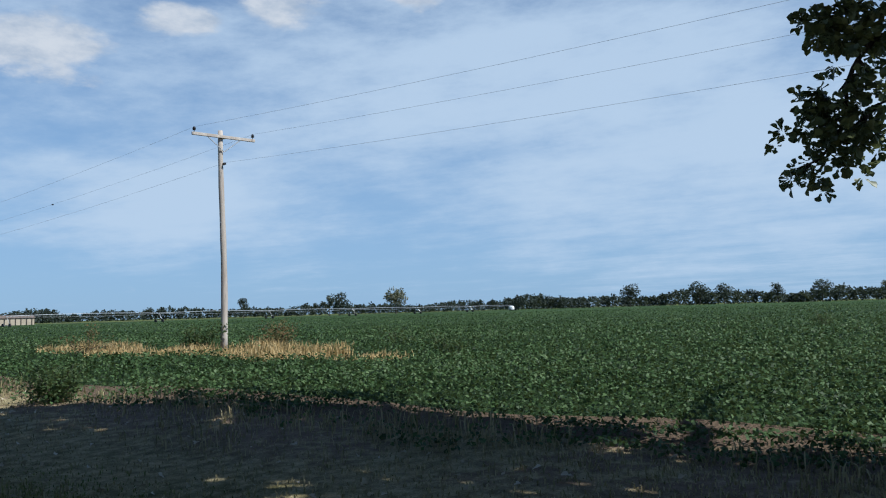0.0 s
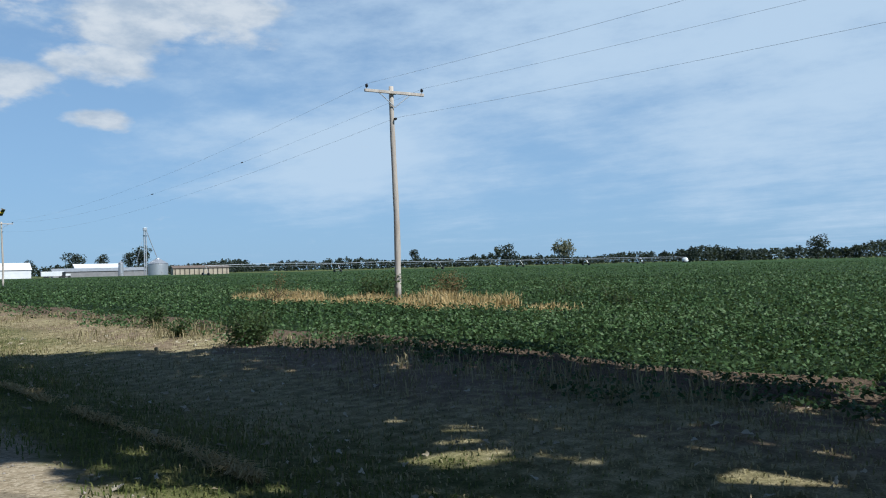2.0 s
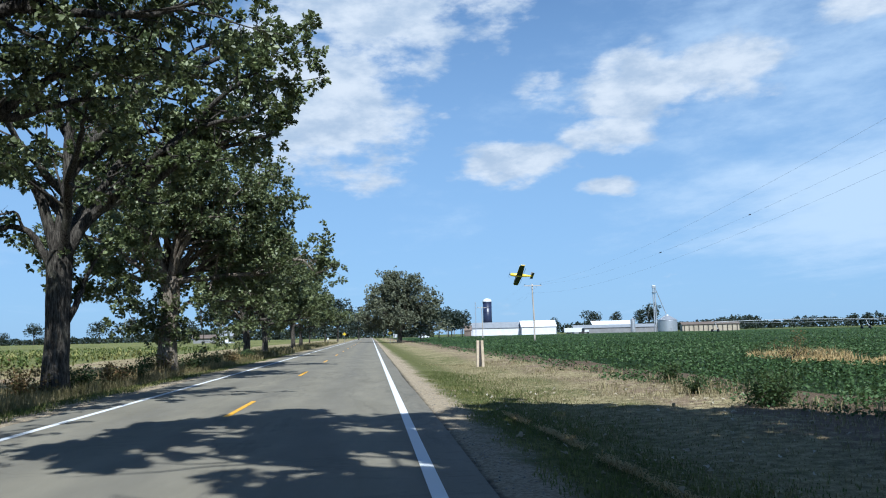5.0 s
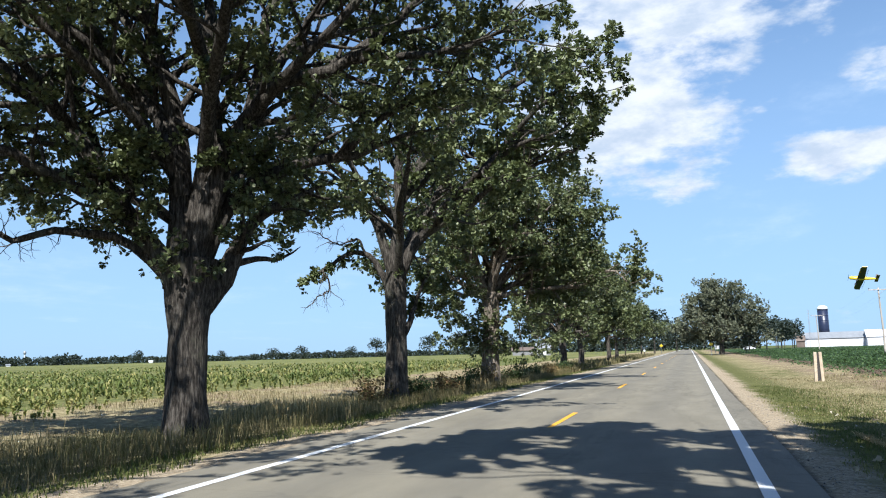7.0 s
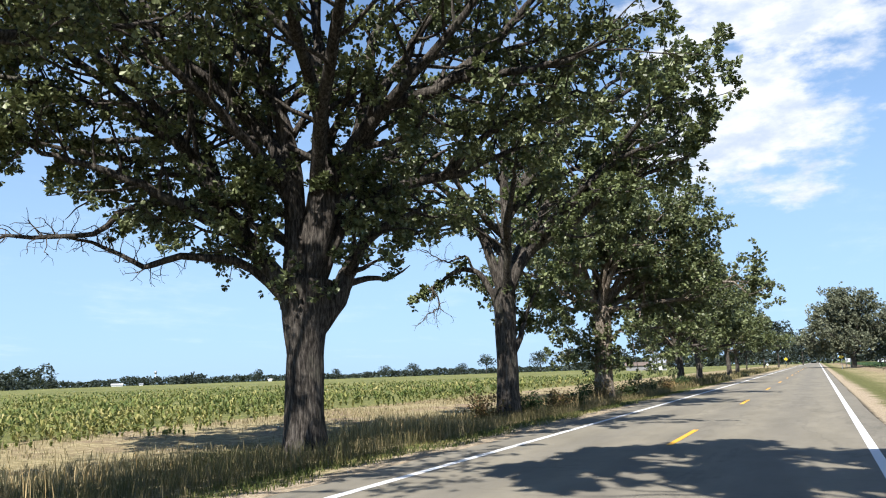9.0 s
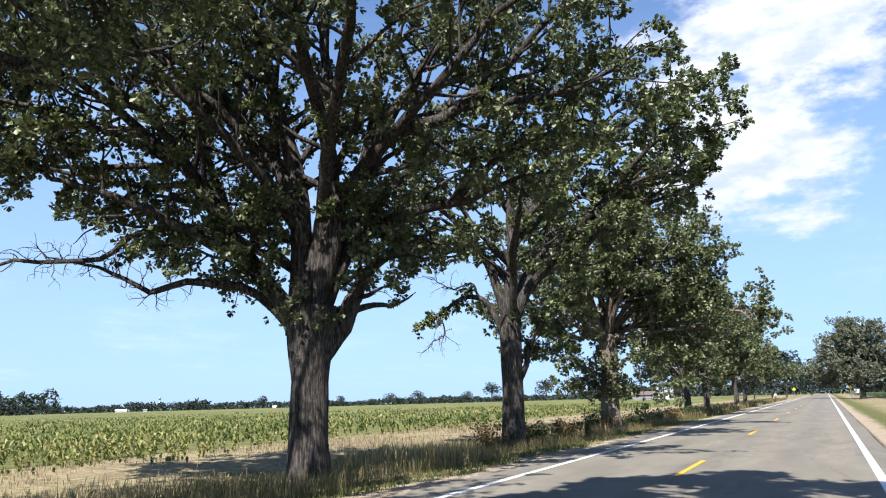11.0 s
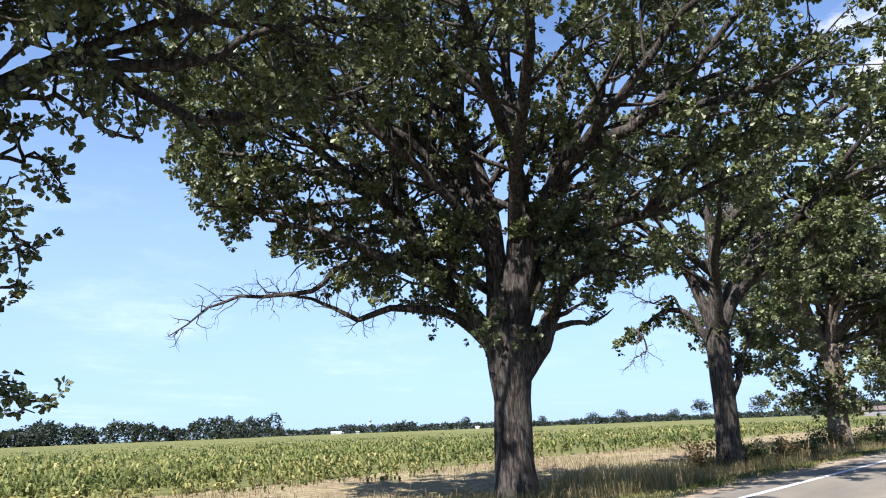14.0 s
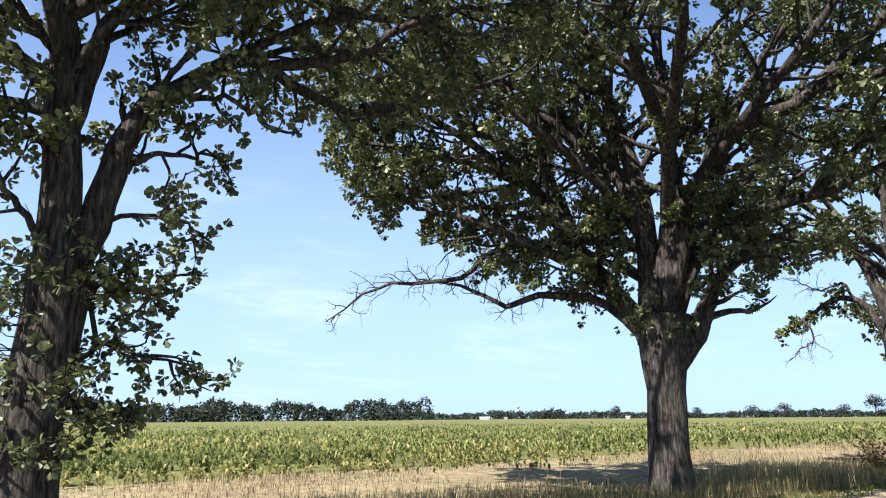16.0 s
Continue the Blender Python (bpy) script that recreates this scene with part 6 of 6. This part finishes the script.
for s in (-1, 1):
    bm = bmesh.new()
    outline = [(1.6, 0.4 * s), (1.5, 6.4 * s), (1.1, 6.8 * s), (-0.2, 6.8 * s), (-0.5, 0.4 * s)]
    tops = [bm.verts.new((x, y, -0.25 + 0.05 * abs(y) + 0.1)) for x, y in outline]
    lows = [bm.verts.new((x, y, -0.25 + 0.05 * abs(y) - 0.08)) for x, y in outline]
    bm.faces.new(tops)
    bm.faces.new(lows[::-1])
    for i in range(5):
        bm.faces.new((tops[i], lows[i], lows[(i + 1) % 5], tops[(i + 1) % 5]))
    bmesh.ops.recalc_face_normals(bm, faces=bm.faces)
    wing = part("wing", bm, DARK_OLIVE, plane, "dark olive wing")
    part("wing_tip", box(bmesh.new(), (1.5, 0.5, 0.2), (0.5, 6.85 * s, 0.12), bevel=0.05), YELLOW, wing, "yellow wing tip")
    part("leading_edge", rod(bmesh.new(), (1.6, 0.5 * s, -0.2), (1.5, 6.4 * s, 0.1), 0.11, sides=6), YELLOW, wing, "yellow leading edge")
    part("spray_boom", rod(bmesh.new(), (-0.7, 0.8 * s, -0.45), (-0.7, 5.8 * s, -0.2), 0.05, sides=5), DARK_IRON, wing)
    part("tailplane", box(bmesh.new(), (1.0, 2.0, 0.1), (-4.2, 1.1 * s, 0.3), bevel=0.03), DARK_OLIVE, plane)
    strut = part("gear_leg", rod(bmesh.new(), (1.8, 0.5 * s, -0.4), (1.9, 1.2 * s, -1.35), 0.07, sides=6), DARK_IRON, plane)
    part("wheel", rod(bmesh.new(), (1.9, 1.12 * s, -1.4), (1.9, 1.34 * s, -1.4), 0.36, sides=14), RUBBER, strut)
part("fin", box(bmesh.new(), (1.1, 0.1, 1.6), (-4.3, 0, 1.0), (0, -14, 0), 0.03), DARK_IRON, plane, "dark tail fin")
part("canopy", box(bmesh.new(), (1.5, 0.8, 0.75), (0.1, 0, 1.0), bevel=0.18), GLASS, plane)
part("nose", rod(bmesh.new(), (3.85, 0, 0.15), (4.25, 0, 0.15), 0.25, 0.08, 12), DARK_IRON, plane)
part("propeller", box(bmesh.new(), (0.06, 2.5, 0.16), (4.15, 0, 0.15), (25, 0, 0), 0.02), DARK_IRON, plane)


# ---- far trees ----
def far_tree(az, dist, h, w, label, seed, mat=None, trunk=0.3, lumps=9, n=900, group="trees far across the fields"):
    """A distant tree: trunk, a few limbs and a crown of leaf clumps."""
    rs4 = np.random.RandomState(seed)
    ob = thing("far_tree", (*polar(az, dist), 0), label, "tree", group)
    t = Tubes()
    t.add(np.array([(0, 0, 0), (0.1, 0, h * 0.2), (0, 0, h * 0.45), (0, 0, h * 0.8)]), [trunk, trunk * 0.8, trunk * 0.6, trunk * 0.2], 7)
    pts = []
    for i in range(lumps):
        a, f = i * 2.4 + rs4.uniform(-0.3, 0.3), rs4.uniform(0.0, 1.0)
        zc = h * (0.42 + 0.45 * f)
        rad = w * 0.5 * (0.75 - 0.55 * abs(f - 0.3)) * rs4.uniform(0.4, 1.0)
        c = np.array([rad * math.cos(a), rad * math.sin(a), zc])
        t.add(np.array([(0, 0, zc * 0.6), c * [0.5, 0.5, 0.88], c]), [trunk * 0.4, trunk * 0.25, 0.05], 5)
        k = n // lumps
        d = rs4.normal(0, 1, (k, 3))
        d /= np.linalg.norm(d, axis=1)[:, None]
        pts.append(c + d * (rs4.uniform(0.5, 1.0, k) ** 0.5)[:, None] * w * 0.24 * rs4.uniform(0.75, 1.2) * np.array([1, 1, 0.85]))
    put("trunk", t.mesh("trunk", BARK), ob)
    put("crown", leaf_mesh("crown", np.concatenate(pts), 0.085 * w ** 0.5 * h ** 0.5 * 0.9, rs4, mat or HAZE_LEAF, 0.1, False), ob)
    return ob


LONE = [
    (-39.0, 400, 10.5, 6.5, "lone dark tree beyond the beans", None),
    (-45.7, 420, 13.0, 13, "dark round tree beside the pivot", None),
    (-45.0, 430, 12, 4.5, "pale bare-limbed tree beside the pivot", FAR_DRY_LEAF),
    (-49.8, 440, 17.0, 15, "tall thin-leaved tree beyond the beans", FAR_DRY_LEAF),
    (-66.6, 520, 15.0, 15, "round dark tree on the skyline", None),
    (-71.3, 560, 15, 20, "broad dark tree on the skyline", None),
    (-72.9, 560, 14, 14, "dark tree on the skyline", None),
    (-76.3, 560, 14.5, 9, "tall thin tree on the skyline", None),
    (-79.0, 540, 13, 18, "broad dark tree on the skyline", None),
    (-82.8, 520, 12, 10, "pale tree on the skyline", FAR_DRY_LEAF),
    (-15.9, 590, 17, 16, "dark round tree behind the sheds", None),
    (-17.6, 600, 16, 12, "dark round tree behind the sheds", None),
    (-19.2, 600, 17, 9, "dark tree behind the grain leg", None),
    (-19.9, 560, 19, 19, "large dark tree behind the grain bins", None),
    (-13.2, 600, 12, 9, "low tree behind the barn", None),
    (-4.9, 300, 12, 11, "dark tree beyond the great oak", None),
    (-5.6, 360, 12.5, 12, "dark tree by the farm lane", None),
    (-6.5, 480, 13, 12, "dark tree by the farm lane", None),
    (-3.8, 250, 11, 10, "dark tree beyond the great oak", None),
    (0.9, 330, 13, 12, "roadside tree far down the road", None),
    (-5.82, 330, 14.5, 11, "tall dark tree beside the farm lane", None),
    (-6.60, 345, 12.5, 10, "dark tree beside the farm lane", None),
]
LONE += [
    (2.4, 240, 13.5, 10, "thin-topped tree far down the road", None),
    (3.3, 215, 9.5, 9, "roadside tree further on", None),
    (1.8, 420, 14, 14, "roadside tree at the road's end", None),
    (-0.9, 430, 13, 14, "roadside tree at the road's end", None),
    (4.4, 190, 8.5, 9, "bushy tree beside the road", None),
    (0.0, 640, 14, 26, "trees closing the road's end", None),
    (18.3, 520, 14, 15, "round tree across the corn", None),
    (16.3, 520, 15, 17, "pale thin tree across the corn", FAR_DRY_LEAF),
    (21.0, 540, 13, 10, "dark tree across the corn", None),
    (22.2, 520, 13.5, 11, "dark tree across the corn", None),
    (24.0, 620, 9, 12, "low tree across the corn", None),
    (27.5, 640, 10, 14, "low tree across the corn", None),
    (29.5, 640, 9, 12, "low tree across the corn", None),
    (33.0, 640, 9, 8, "small tree across the corn", None),
    (9.0, 300, 9, 12, "tree by the white farmhouse", None),
    (12.6, 320, 9, 10, "tree by the white farmhouse", None),
    (7.2, 280, 8.5, 12, "tree by the white farmhouse", None),
    (38.4, 800, 12, 14, "round tree far across the corn", None),
]
for i, (az, dist, h, w, label, m) in enumerate(LONE):
    far_tree(az, dist, h, w, label, 400 + i, m, trunk=0.02 * h)


def woods(name, az0, az1, dist, tall, seed, label, leaf=2.5):
    """A belt of woodland with an uneven top, crowns heaped side by side."""
    rs4 = np.random.RandomState(seed)
    n = int(abs(az1 - az0) * 560)
    crowns = int(abs(az1 - az0) * math.pi / 180 * dist / 4.5)
    ca = np.linspace(az0, az1, crowns) + rs4.uniform(-0.2, 0.2, crowns)
    low = 0.78 + 0.22 * np.sin(ca * 0.9 + seed) * np.sin(ca * 0.37 + 2)
    ch = tall * low * rs4.uniform(0.82, 1.1, crowns)
    cd, cw = dist + rs4.uniform(-25, 45, crowns), rs4.uniform(4.5, 8.5, crowns)
    pick = rs4.randint(0, crowns, n)
    a, e, u = rs4.uniform(0, 2 * np.pi, n), rs4.uniform(0, 1, n) ** 0.75, rs4.uniform(0.8, 1.0, n)
    bx, by = -cd[pick] * np.sin(np.radians(ca[pick])), cd[pick] * np.cos(np.radians(ca[pick]))
    side = np.sqrt(np.clip(1 - e ** 2.2, 0, 1))
    c = np.stack([bx + cw[pick] * u * side * np.cos(a), by + cw[pick] * u * side * np.sin(a), ch[pick] * e * u], -1)
    stuff(name, leaf_mesh(name, c, leaf, rs4, HAZE_LEAF, 0.0, False), label, "woods")


woods("far_woods", -24.5, -62, 900, 14.5, 1, "dark belt of woods along the skyline")
woods("far_woods", -58, -92, 760, 15.0, 2, "dark belt of woods along the skyline")
woods("far_woods", -12, -27, 820, 13, 3, "dark belt of woods behind the farm")
woods("far_woods", 42, 56, 900, 11.5, 4, "blue-green belt of woods beyond the corn")
woods("far_woods", 52, 68, 640, 19.0, 5, "dark belt of woods beyond the corn")
woods("far_woods", 66, 96, 600, 19.0, 6, "dark belt of woods beyond the corn")
woods("far_woods", 14, 44, 950, 9.0, 7, "low belt of woods beyond the corn")
woods("far_woods", -4, 15, 560, 11.0, 8, "belt of trees at the road's end", 2.0)
